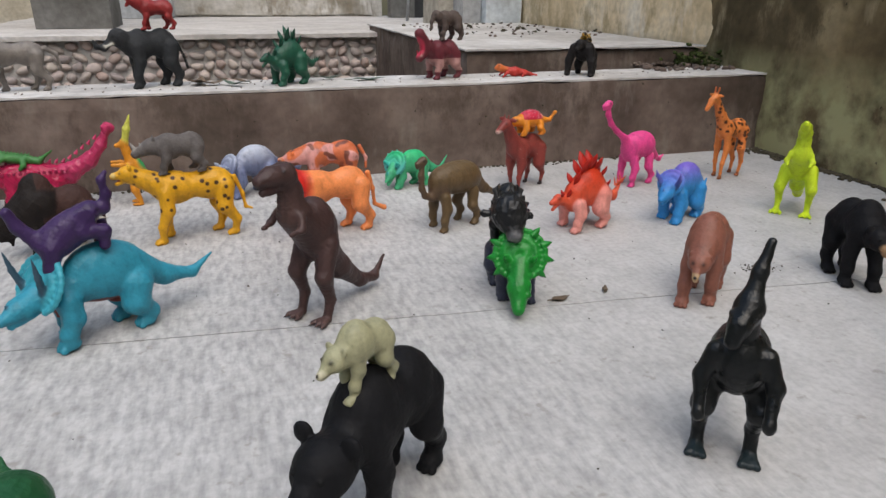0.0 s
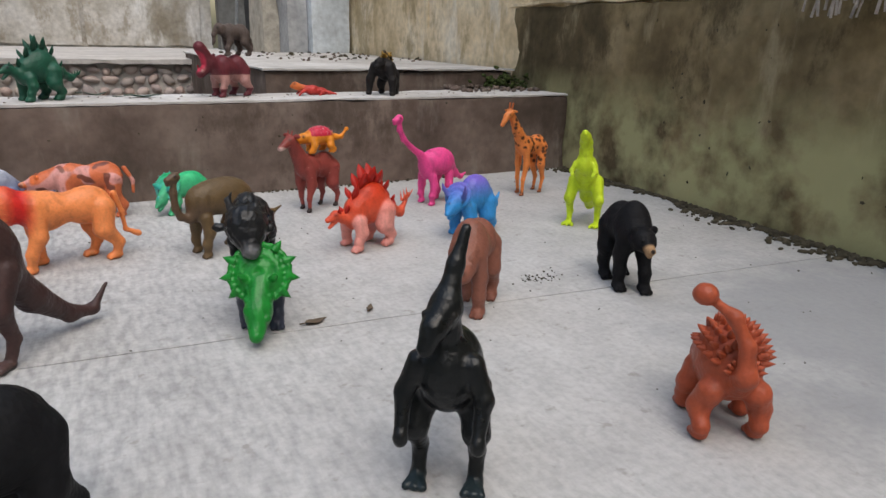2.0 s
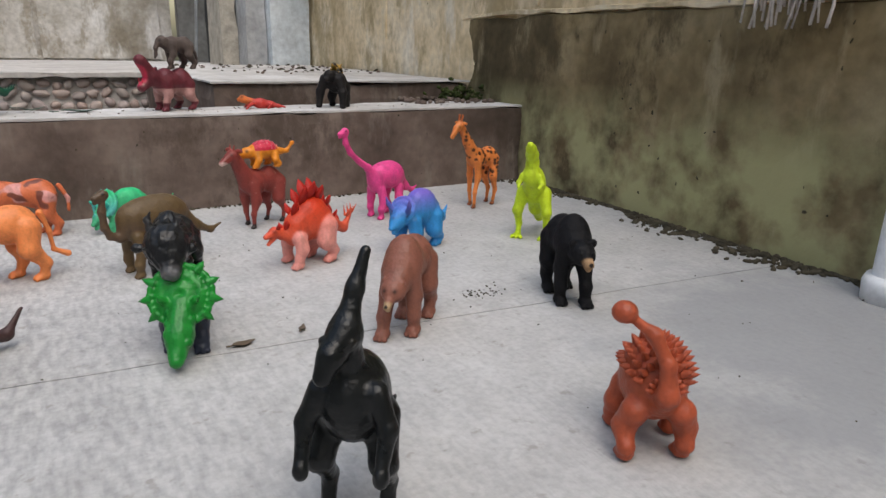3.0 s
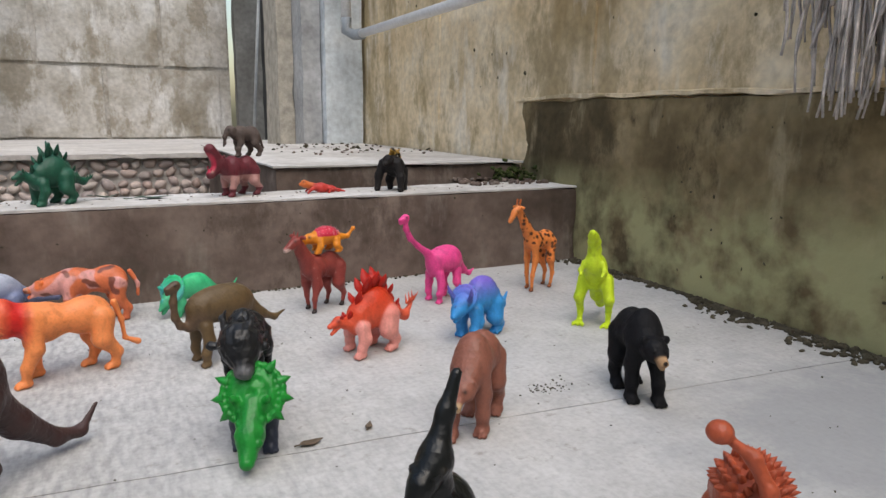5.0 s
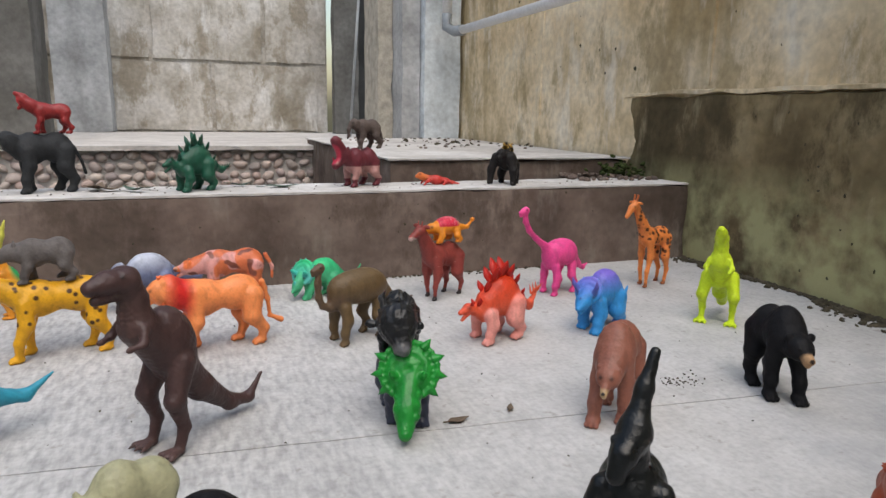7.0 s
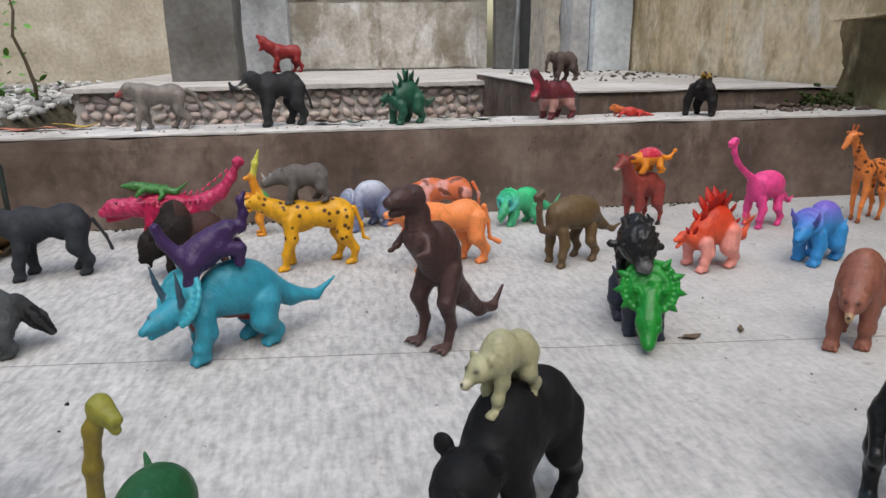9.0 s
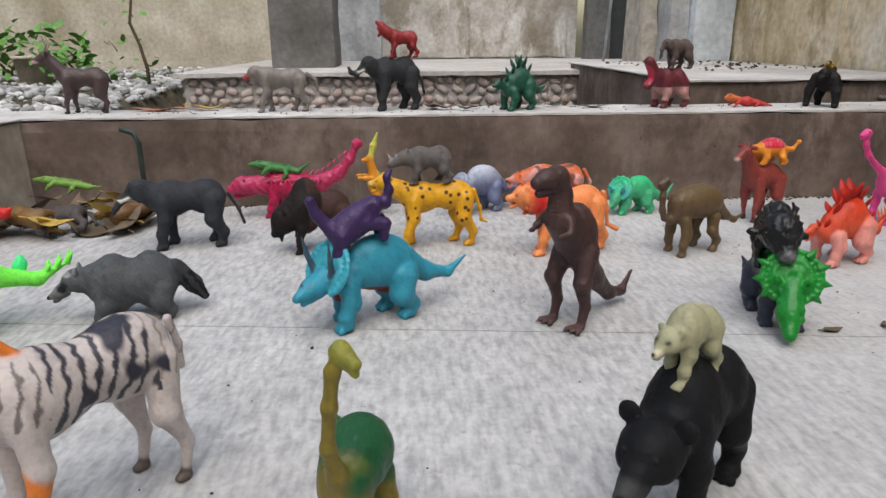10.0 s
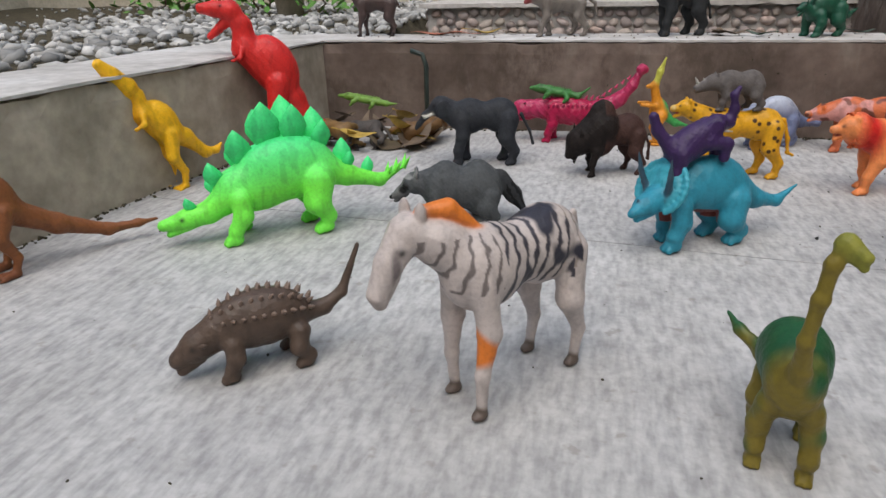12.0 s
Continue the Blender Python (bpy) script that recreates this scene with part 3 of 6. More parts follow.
def leg(F, x, y, top, dx, r, col, bend=0.25, foot=None, toe=0.35, k=0.32, hoof=None):
    """One leg from the body down to the ground; dx is the foot's stride, bend above nought a fore leg, below a hind leg."""
    r0, r1, r2 = r
    fx, a = x + dx, min(top * 0.08, 0.32)
    if bend >= 0:
        pts = [(x, y * 0.78, top), (x - a * 0.5 + dx * 0.2, y * 1.02, top * 0.66), (x + a * 0.4 + dx * 0.75, y * 1.03, top * 0.34), (fx, y, r2 * 1.1)]
        rs = [r0 * 1.05, r0 * 0.86, r1 * 0.86, r2 * 0.82]
    else:
        pts = [(x, y * 0.78, top), (x + a * 1.3 + dx * 0.2, y * 1.06, top * 0.62), (x - a * 1.2 + dx * 0.85, y * 1.03, top * 0.32), (fx, y, r2 * 1.1)]
        rs = [r0 * 1.12, r0 * 0.88, r1 * 0.8, r2 * 0.8]
    F.limb(pts, rs, col, k)
    F.ball((fx + toe * 0.5, y, r2 * 0.75), (r2 * 1.0 + toe * 0.5, r2 * 1.0, r2 * 0.75), foot or col, 0.22)
    if hoof:
        F.paint((fx + toe * 0.5, y, 0.1), (r2 * 2.4, r2 * 2.2, r2 * 2.2), hoof)
    elif toe:
        for q in (-0.62, 0, 0.62):
            F.ball((fx + toe * 1.0 + r2 * (0.75 - 0.25 * abs(q)), y + q * r2, r2 * 0.42), (r2 * 0.45, r2 * 0.36, r2 * 0.4), foot or col, 0.1)


def four_legs(F, xf, xh, w, top, r, col, stride=(0, 0, 0, 0), foot=None, toe=0.3, hoof=None, hind=None, top_h=None):
    hind = hind or r
    for s, d in ((1, stride[0]), (-1, stride[1])):
        leg(F, xf, s * w, top, d, r, col, 0.15, foot, toe, hoof=hoof)
    for s, d in ((1, stride[2]), (-1, stride[3])):
        leg(F, xh, s * w, top_h or top, d, hind, col, -0.25, foot, toe, hoof=hoof)


def at(x, y, z=0.0, heading=0.0, tilt=0.0, lean=0.0):
    """Where a toy stands and which way it faces; tilt raises its nose."""
    return pose(x, y, z, 0, 0, heading) @ pose(0, 0, 0, lean, -tilt, 0)


def scaled(m, s):
    return m @ Matrix.Diagonal((s, s, s, 1))


# ---- the kinds of toys ----
def biped(name, place, cols, H, head=(1.6, 0.75, 0.7), lean=0.35, crest=None, jaw=True, tail=5.0, material=None, label="", rugged=0.05, tail_drop=0.8, look_up=0.0, tail_up=0.6, stance=1.3, gap=35, folds=0):
    """A standing two-legged dinosaur of height H; cols: body, belly, feet."""
    F = Figure(0.095)
    c, belly, feet = cols
    hz = H * 0.46
    hip, chest = (-0.3, 0, hz), (H * 0.14 * (1 + lean), 0, hz + H * 0.2)
    F.ball((0, 0, hz + 0.1 * H), (H * 0.125, H * 0.11, H * 0.19), c, 0.5, -25)
    F.limb([hip, chest], [H * 0.105, H * 0.09], c, 0.5)
    nk = (chest[0] + H * 0.09 * lean, 0, hz + H * 0.34)
    hd = (nk[0] + H * 0.05, 0, H * 0.885)
    F.limb([chest, nk, hd], [H * 0.082, H * 0.058, H * 0.055], c, 0.45)
    hl, hw, hh = head
    up = math.tan(radians(look_up))
    F.limb([hd, (hd[0] + hl * 0.55, 0, hd[2] + 0.05 + hl * 0.5 * up), (hd[0] + hl, 0, hd[2] - 0.1 + hl * up)], [hh * 0.82, hh * 0.62, hh * 0.42], c, 0.35)
    if jaw:
        g = math.tan(radians(look_up - gap))
        F.limb([(hd[0] + 0.1, 0, hd[2] - hh * 0.5), (hd[0] + hl * 0.85, 0, hd[2] - hh * 0.55 + hl * 0.75 * g)], [hh * 0.5, hh * 0.27], c, 0.2)
        F.paint((hd[0] + hl * 0.55, 0, hd[2] - hh * 0.5 + hl * 0.25 * up), (hl * 0.45, hw * 0.45, hh * 0.25), (belly[0] * 0.6, belly[1] * 0.3, belly[2] * 0.3))
    F.eyes(hd[0] + hl * 0.3, hw * 0.68, hd[2] + hh * 0.35 + hl * 0.3 * up, 0.12)
    if crest:
        F.limb([(hd[0] + 0.2, 0, hd[2] + 0.3), (hd[0] - crest * 0.25, 0, hd[2] + crest * 0.55), (hd[0] - crest * 0.4, 0, hd[2] + crest)], [0.5, 0.34, 0.2], c, 0.5)
    for s in (1, -1):
        w = stance * s
        F.limb([(-0.1, w * 0.75, hz), (0.7, w * 1.05, hz * 0.62), (-0.25, w, hz * 0.30), (0.15, w, 0.35)], [H * 0.072, H * 0.05, H * 0.03, H * 0.026], c, 0.3)
        for a in (-0.45, 0, 0.45):
            F.limb([(0.15, w, 0.34), (1.0 + 0.02 * H, w + a * 1.25, 0.24)], [0.34, 0.24], feet, 0.14)
            F.spike((1.1 + 0.02 * H, w + a * 1.3, 0.2), (1.5 + 0.02 * H, w + a * 1.5, 0.06), 0.15, feet, 5)
        sh = (chest[0] + 0.5, s * H * 0.085, chest[2] + 0.1)
        F.limb([sh, (sh[0] + 0.35, s * H * 0.115, sh[2] - 0.9), (sh[0] + 1.15, s * H * 0.10, sh[2] - 1.15)], [0.36, 0.27, 0.2], c, 0.3)
        F.ball((sh[0] + 1.3, s * H * 0.10, sh[2] - 1.2), (0.28, 0.2, 0.2), c, 0.15)
    tz = hz * tail_drop
    F.limb([hip, (-tail * 0.35, 0, tz * 0.75), (-tail * 0.7, 0.1, tz * 0.38), (-tail * 0.93, 0.3, tz * 0.36), (-tail * 1.08, 0.4, tz * 0.36 + tail_up)], [H * 0.095, H * 0.07, H * 0.042, H * 0.026, 0.12], c, 0.5)
    for i in range(folds):
        t = i / max(1, folds - 1)
        p = Vector(chest).lerp(Vector(nk), 0.25 + 0.85 * t)
        rr = H * (0.076 - 0.016 * t)
        F.limb([(p.x + rr * 0.2, rr * 0.9, p.z + 0.25), (p.x + rr * 0.98, rr * 0.4, p.z - 0.1), (p.x + rr * 1.05, 0, p.z - 0.15), (p.x + rr * 0.98, -rr * 0.4, p.z - 0.1), (p.x + rr * 0.2, -rr * 0.9, p.z + 0.25)], [0.1, 0.15, 0.16, 0.15, 0.1], c, 0.12)
    F.paint((chest[0] + H * 0.1, 0, hz + H * 0.1), (H * 0.12, H * 0.1, H * 0.24), belly, 0.9)
    return F.build(name, place, material, label, rough=rugged)


def sauropod(name, place, c, c2, L, H, neck, back=None, material=None, label="", tailz=1.6, head_col=None, leg_r=0.55, tail_side=0.0, head_dir=(1, 0, -0.28), neck_r=1.0):
    """A long-necked dinosaur; neck: points ahead of the shoulders (x, y, z)."""
    F = Figure(0.09)
    r = H * 0.24
    F.ball((0, 0, H - r * 1.05), (L * 0.5, r * 0.92, r), c, 0.8)
    F.ball((-L * 0.22, 0, H - r * 1.1), (L * 0.32, r * 0.9, r * 0.92), c, 0.8)
    pts = [(L * 0.32, 0, H - r * 1.3)] + neck
    F.limb(pts, [r * 0.6] + [q * r * neck_r for q in [0.36] + [0.25] * (len(pts) - 3) + [0.22]], c2, 0.3)
    F.ball((L * 0.30, 0, H - r * 1.35), (r * 0.62, r * 0.7, r * 0.95), c2, 0.5)
    e = Vector(neck[-1])
    d = Vector(head_dir)
    h1 = e + d * 0.75
    F.limb([tuple(e + d * -0.1), tuple(h1)], [r * 0.33 * (0.4 + 0.6 * neck_r), r * 0.2 * (0.4 + 0.6 * neck_r)], head_col or c2, 0.25)
    F.limb([tuple(e + d * 0.1 + Vector((0, 0, -0.25))), tuple(h1 + Vector((0, 0, -0.38)))], [r * 0.18, r * 0.12], head_col or c2, 0.1)
    F.eyes(e.x + 0.12, r * 0.26, e.z + 0.2, 0.1)
    four_legs(F, L * 0.30, -L * 0.33, r * 0.66, H * 0.52, (leg_r, leg_r * 0.8, leg_r * 0.68), c2 if back else c, (0.25, -0.25, -0.2, 0.25), toe=0.15)
    F.limb([(-L * 0.42, 0, H - r * 1.25), (-L * 0.72, tail_side * 0.4, H * 0.48), (-L * 0.98, tail_side, tailz), (-L * 1.18, tail_side * 1.3, tailz + 0.5)], [r * 0.58, r * 0.3, r * 0.15, 0.1], c, 0.5)
    if back:
        F.patterns.append(blotches(back, 0.5, 0.12, lambda p: p[0] < L * 0.75, 0.3, 3.0))
        F.patterns.append(lambda v, col: (lambda m: col * (1 - m) + np.array(back) * m)(np.clip((v[:, 2:3] - H * 0.48 + 0.5 * np.sin(v[:, 0:1] * 1.9) * np.sin(v[:, 1:2] * 2.3)) / (H * 0.14), 0, 1) * np.clip((L * 0.42 - v[:, 0:1]) / (L * 0.2), 0, 1)))
    return F.build(name, place, material, label, rough=0.04)


def horned(name, place, c, L, H, frill, horn, horn_col, label, material=None, belly=None, top=None, frill_col=None, spikes=10, head_z=None, nose_drop=0.0, tail_up=0.5, tail=0.75, points=0.25, head_col=None, spike_r=0.17, turn=0.0, snout=0.0, knobs=0):
    """A three-horned dinosaur with a round neck frill."""
    F = Figure(0.095)
    r = H * 0.32
    hz = head_z or H * 0.55
    F.ball((-L * 0.06, 0, H - r), (L * 0.25, r * 0.68, r), c, 0.5)
    F.ball((-L * 0.16, 0, H - r * 1.05), (L * 0.2, r * 0.66, r * 0.92), c, 0.5)
    F.limb([(L * 0.12, 0, H - r * 1.25), (L * 0.28, 0, hz)], [r * 0.6, r * 0.45], c, 0.4)
    hx, hc = L * 0.33, head_col or c
    fc = frill_col or c
    ct, st = math.cos(radians(turn)), math.sin(radians(turn))

    def T(x, y, z):
        return (hx - 0.3 + (x - hx + 0.3) * ct - y * st, (x - hx + 0.3) * st + y * ct, z)
    F.limb([T(hx, 0, hz), T(hx + L * 0.15, 0, hz - 0.4 - nose_drop * 0.6), T(hx + L * 0.28, 0, hz - 0.8 - nose_drop)], [r * 0.5, r * (0.36 + snout), r * (0.15 + snout)], hc, 0.35)
    F.limb([T(hx + L * 0.1, 0, hz - 0.8 - nose_drop * 0.5), T(hx + L * 0.22, 0, hz - 1.35 - nose_drop)], [r * 0.26, r * 0.14], hc, 0.15)
    fz = hz + frill * 0.38
    rim = []
    for i in range(22):
        a = radians(-58 + 296 * i / 21)
        y, z = math.cos(a), math.sin(a)
        rim.append([T(hx - 0.1 - z * frill * q * 0.42, y * frill * q, fz + z * frill * q * 0.9) for q in (0.25, 0.62, 1.0)])
        F.limb(rim[-1], [0.16 * frill + 0.1, 0.10 * frill + 0.07, 0.16], fc, 0.2)
    for p, q in zip(rim, rim[1:]):
        F.limb([p[2], q[2]], [0.22, 0.22], fc, 0.15)
        F.limb([p[1], q[1]], [0.26, 0.26], fc, 0.3)
    for i in range(spikes):
        a = radians(-40 + 260 * i / (spikes - 1))
        y, z = math.cos(a), math.sin(a)
        F.spike(T(hx - 0.1 - z * frill * 0.4, y * frill * 0.95, fz + z * frill * 0.86), T(hx - 0.05 - z * frill * 0.42, y * (frill + points + 0.1), fz + z * (frill * 0.9 + points + 0.1)), spike_r, fc, 6, "frill_spike")
    for s in (1, -1):
        F.limb([T(hx + 0.35, s * r * 0.4, hz + 0.35), T(hx + 0.85, s * r * 0.6, hz + 0.5 + horn * 0.5), T(hx + 1.15, s * r * 0.66, hz + 0.4 + horn)], [0.32, 0.24, 0.06], horn_col, 0.15)
        F.ball(T(hx + 0.65, s * r * 0.42, hz + 0.05), 0.13, (0.01, 0.01, 0.01), 0.05)
    F.limb([T(hx + L * 0.2, 0, hz - 0.4 - nose_drop * 0.8), T(hx + L * 0.235, 0, hz + 0.4 - nose_drop * 0.8)], [0.2, 0.06], horn_col, 0.1)
    for i in range(knobs):
        a, b2 = i / max(1, knobs - 1), (i % 3 - 1)
        F.ball(T(hx + L * 0.22 * a, b2 * r * 0.34, hz + 0.35 - (0.4 + nose_drop) * a * 0.85), 0.46 - 0.12 * a, hc, 0.08)
    four_legs(F, L * 0.2, -L * 0.24, r * 0.52, H * 0.5, (r * 0.38, r * 0.31, r * 0.29), c, (0.5, -0.5, -0.4, 0.5), toe=0.25, hind=(r * 0.5, r * 0.34, r * 0.29))
    F.limb([(-L * 0.3, 0, H - r * 1.2), (-L * 0.48, 0, H * 0.45), (-L * (0.3 + tail * 0.5), 0, H * 0.38), (-L * (0.3 + tail * 0.72), 0, H * 0.38 + tail_up)], [r * 0.55, r * 0.34, r * 0.17, 0.09], c, 0.5)
    if belly:
        F.patterns.append(lambda v, col: np.where((v[:, 2:3] < H * 0.44) & (v[:, 2:3] > H * 0.26) & (np.abs(v[:, 1:2]) < r * 0.42) & (np.abs(v[:, 0:1]) < L * 0.3), np.array(belly), col))
    if top:
        F.patterns.append(above(top, H * 0.62, H * 0.95))
    return F.build(name, place, material, label, rough=0.05)


def plated(name, place, c, c2, L, H, plate_col, label, material=None, big=1.5, spray=None, tail_up=0.9, count=8, slim=1.0, head_low=1.3, hs=1.0, splay=0.3, lower=0.45, spike_len=0.09, stride=(0.4, -0.3, -0.3, 0.25)):
    """A plated dinosaur: a humped back, highest at the hips, with two rows of upright plates and a spiked tail."""
    F = Figure(0.095)
    r = H * 0.33
    F.ball((-L * 0.03, 0, H - r), (L * 0.25, r * 0.68, r), c, 0.5)
    F.ball((L * 0.14, 0, H - r * (1 + lower)), (L * 0.20, r * 0.6, r * 0.78), c, 0.5)
    head = (L * 0.48, 0, head_low + 0.25)
    F.limb([(L * 0.24, 0, H * 0.48), (L * 0.38, 0, head_low * 0.7 + H * 0.14), head, (L * 0.60, 0, head_low - 0.1)], [r * 0.54, r * 0.32 * hs, r * 0.30 * hs, r * 0.17 * hs], c, 0.4)
    F.limb([(L * 0.47, 0, head_low - 0.15), (L * 0.575, 0, head_low - 0.95)], [r * 0.2 * hs, r * 0.11 * hs], c, 0.08)
    F.eyes(L * 0.51, r * 0.27 * hs, head_low + 0.45, 0.12)
    four_legs(F, L * 0.22, -L * 0.17, r * 0.62, H * 0.44, (r * 0.32, r * 0.24, r * 0.23), c2, stride, toe=0.3, hind=(r * 0.46, r * 0.28, r * 0.25), top_h=H * 0.55)
    tip = (-L * 0.66, 0, H * 0.42 + tail_up)
    F.limb([(-L * 0.2, 0, H - r * 1.15), (-L * 0.34, 0, H * 0.52), (-L * 0.52, 0, H * 0.42), tip], [r * 0.56, r * 0.32, r * 0.19, 0.12], c, 0.5)
    for i in range(count):
        t = i / (count - 1)
        sc = max(big * (1 - 1.25 * abs(t - 0.52)), big * 0.3)
        for s in (1, -1):
            x = L * (0.40 - 0.80 * t) + s * L * 0.40 / count
            F.plate((x, s * 0.3, F.top(x, s * 0.3) - 0.1), (0.08 - 0.5 * (t - 0.5), s * splay, 1), (1, s * 0.1, 0), sc * slim, sc, 0.34, plate_col)
    for dx, s in ((0, 1), (0, -1), (0.05, 1), (0.05, -1), (0.1, 1), (0.1, -1)):
        b0 = (tip[0] + dx * L, s * 0.05, tip[2] - dx * L * 0.35 - 0.05)
        F.spike(b0, (b0[0] - 0.03 * L, s * spike_len * 0.6 * L, b0[2] + spike_len * L), 0.013 * L + 0.04, c, 6, "tail_spike")
    if spray:
        F.patterns.append(above(spray, H * 0.50, H * 0.95, 0.12))
    return F.build(name, place, material, label, rough=0.03)


def armoured(name, place, c, L, H, label, back=None, material=None, club=0.0, spike=0.35, spike_col=None, tail_tip=(0, 0, 2.0), rows=5, per=9, head_drop=0.4, dots=None, tail_path=None, cheek=0.0, wide=1.0):
    """A squat armoured dinosaur with rows of bumps along its back."""
    F = Figure(0.095)
    r = H * 0.36
    F.ball((0, 0, H - r), (L * 0.27, r * 0.98 * wide, r), c, 0.5)
    F.ball((L * 0.13, 0, H - r * 1.15), (L * 0.18, r * 0.82 * wide, r * 0.8), c, 0.5)
    F.limb([(L * 0.25, 0, H - r * 1.25), (L * 0.36, 0, H * 0.5 - head_drop * 0.5), (L * 0.47, 0, H * 0.42 - head_drop)], [r * 0.62, r * 0.5, r * 0.32], c, 0.4)
    F.limb([(L * 0.37, 0, H * 0.42 - head_drop), (L * 0.46, 0, H * 0.28 - head_drop)], [r * 0.3, r * 0.2], c, 0.1)
    F.eyes(L * 0.39, r * 0.45, H * 0.56 - head_drop * 0.7, 0.12)
    four_legs(F, L * 0.18, -L * 0.19, r * 0.85 * wide, H * 0.45, (r * 0.38 * wide, r * 0.3 * wide, r * 0.28 * wide), c, (0.3, -0.3, -0.25, 0.3), toe=0.25)
    tx, ty, tz = tail_tip
    path = tail_path or [(-L * 0.36, ty * 0.4, (H - r) * 0.72 + tz * 0.1), (-L * 0.36 * 0.5 + tx * 0.5, ty * 0.7, (H - r) * 0.3 + tz * 0.42), (tx, ty, tz)]
    F.limb([(-L * 0.22, 0, H - r * 1.15)] + path, [r * 0.5 * wide, r * 0.30 * wide] + [r * 0.2 * wide] * (len(path) - 2) + [0.16], c, 0.35)
    tx, ty, tz = path[-1]
    for q in (1, -1):
        if cheek:
            F.spike((L * 0.36, q * r * 0.38, H * 0.55 - head_drop * 0.6), (L * 0.31, q * (r * 0.5 + cheek), H * 0.62 - head_drop * 0.6), 0.3, c)
    if club:
        F.ball((tx, ty, tz), (club, club, club * 0.9), c, 0.2)
    sc = spike_col or c
    for a in range(rows):
        ang = radians(-68 + 136 * a / (rows - 1))
        for i in range(per):
            t = -1 + 2 * i / (per - 1)
            R = math.sqrt(max(0.05, 1 - (t * 0.92) ** 2))
            x, y, z = t * L * 0.27, math.sin(ang) * r * 0.98 * R * wide, H - r + math.cos(ang) * r * R
            d = Vector((t * 0.4 - 0.35, math.sin(ang), math.cos(ang)))
            F.spike((x, y * 0.96, z - 0.04), tuple(Vector((x, y, z)) + d * spike), spike * 0.48, sc, 5, "spike")
    if back:
        F.patterns.append(lambda v, col: np.where((v[:, 2:3] > H * 0.66) & (np.abs(v[:, 0:1]) < L * 0.24), np.array(back), col))
    if dots:
        F.patterns.append(spots(dots, 2.6, 0.26, lambda p: p[2] > H * 0.68 and abs(p[0]) < L * 0.23))
    return F.build(name, place, material, label, rough=0.04)


def beast(name, place, c, L, H, label, w=None, legs=(0.55, 0.36, 0.3), chest=1.0, rump=1.0, head=None, neck=None, tail=None, stride=(0.4, -0.4, -0.3, 0.4), leg_col=None, foot=None, hoof=None, toe=0.3, material=None, extras=None, patterns=(), hump=0.0, cell=0.095, rough=0.04, depth=0.27, unit=0.01):
    """A four-legged mammal: body between shoulders and hips, with the neck, head and tail as given by the kind."""
    F = Figure(cell)
    r = H * depth
    w = w or r * 0.62
    F.ball((L * 0.24, 0, H - r * chest), (L * 0.28, r * 0.78 * chest, r * 1.02 * chest), c, 0.5)
    F.ball((-L * 0.24, 0, H - r * rump * 0.98), (L * 0.28, r * 0.76 * rump, r * rump), c, 0.5)
    F.limb([(L * 0.3, 0, H - r * 0.95), (-L * 0.3, 0, H - r * 0.95)], [r * 0.74, r * 0.72], c, 0.5)
    if hump:
        F.ball((L * 0.22, 0, H - r * 0.5 + hump * 0.4), (L * 0.24, r * 0.6, r * 0.7 + hump * 0.5), c, 0.8)
    four_legs(F, L * 0.36, -L * 0.38, w, H - r * 1.15, legs, leg_col or c, stride, foot, toe, hoof, hind=(legs[0] * 1.2, legs[1] * 1.08, legs[2]))
    if neck:
        F.limb(*neck[:2], neck[2] if len(neck) > 2 else c, 0.4)
    if head:
        head(F)
    if tail:
        F.limb(tail[0], tail[1], tail[2] if len(tail) > 2 else c, 0.3)
    if extras:
        extras(F)
    F.patterns += list(patterns)
    return F.build(name, place, material, label, rough=rough, unit=unit)


def bear_head(x, z, c, muzzle, s=1.0, drop=0.2):
    def fn(F):
        F.ball((x, 0, z), (1.0 * s, 0.95 * s, 0.92 * s), c, 0.5)
        F.balls((x + 0.35 * s, 0.45 * s, z - 0.25 * s), (0.5 * s, 0.42 * s, 0.42 * s), c, 0.25)
        F.limb([(x + 0.5 * s, 0, z - 0.15), (x + 1.55 * s, 0, z - 0.25 - drop)], [0.56 * s, 0.36 * s], c, 0.22)
        F.limb([(x + 0.6 * s, 0, z - 0.5 * s - drop * 0.4), (x + 1.35 * s, 0, z - 0.62 * s - drop)], [0.34 * s, 0.24 * s], c, 0.08)
        F.paint((x + 1.6 * s, 0, z - 0.3 - drop), (0.75 * s, 0.7 * s, 0.6 * s), muzzle)
        F.paint((x + 1.95 * s, 0, z - 0.1 - drop), 0.22 * s, (0.02, 0.015, 0.015), 0.2)
        for q in (1, -1):
            F.ball((x - 0.2 * s, q * 0.85 * s, z + 0.8 * s), (0.18 * s, 0.36 * s, 0.38 * s), c, 0.15)
        F.eyes(x + 0.85 * s, 0.5 * s, z + 0.25 * s, 0.11)
    return fn


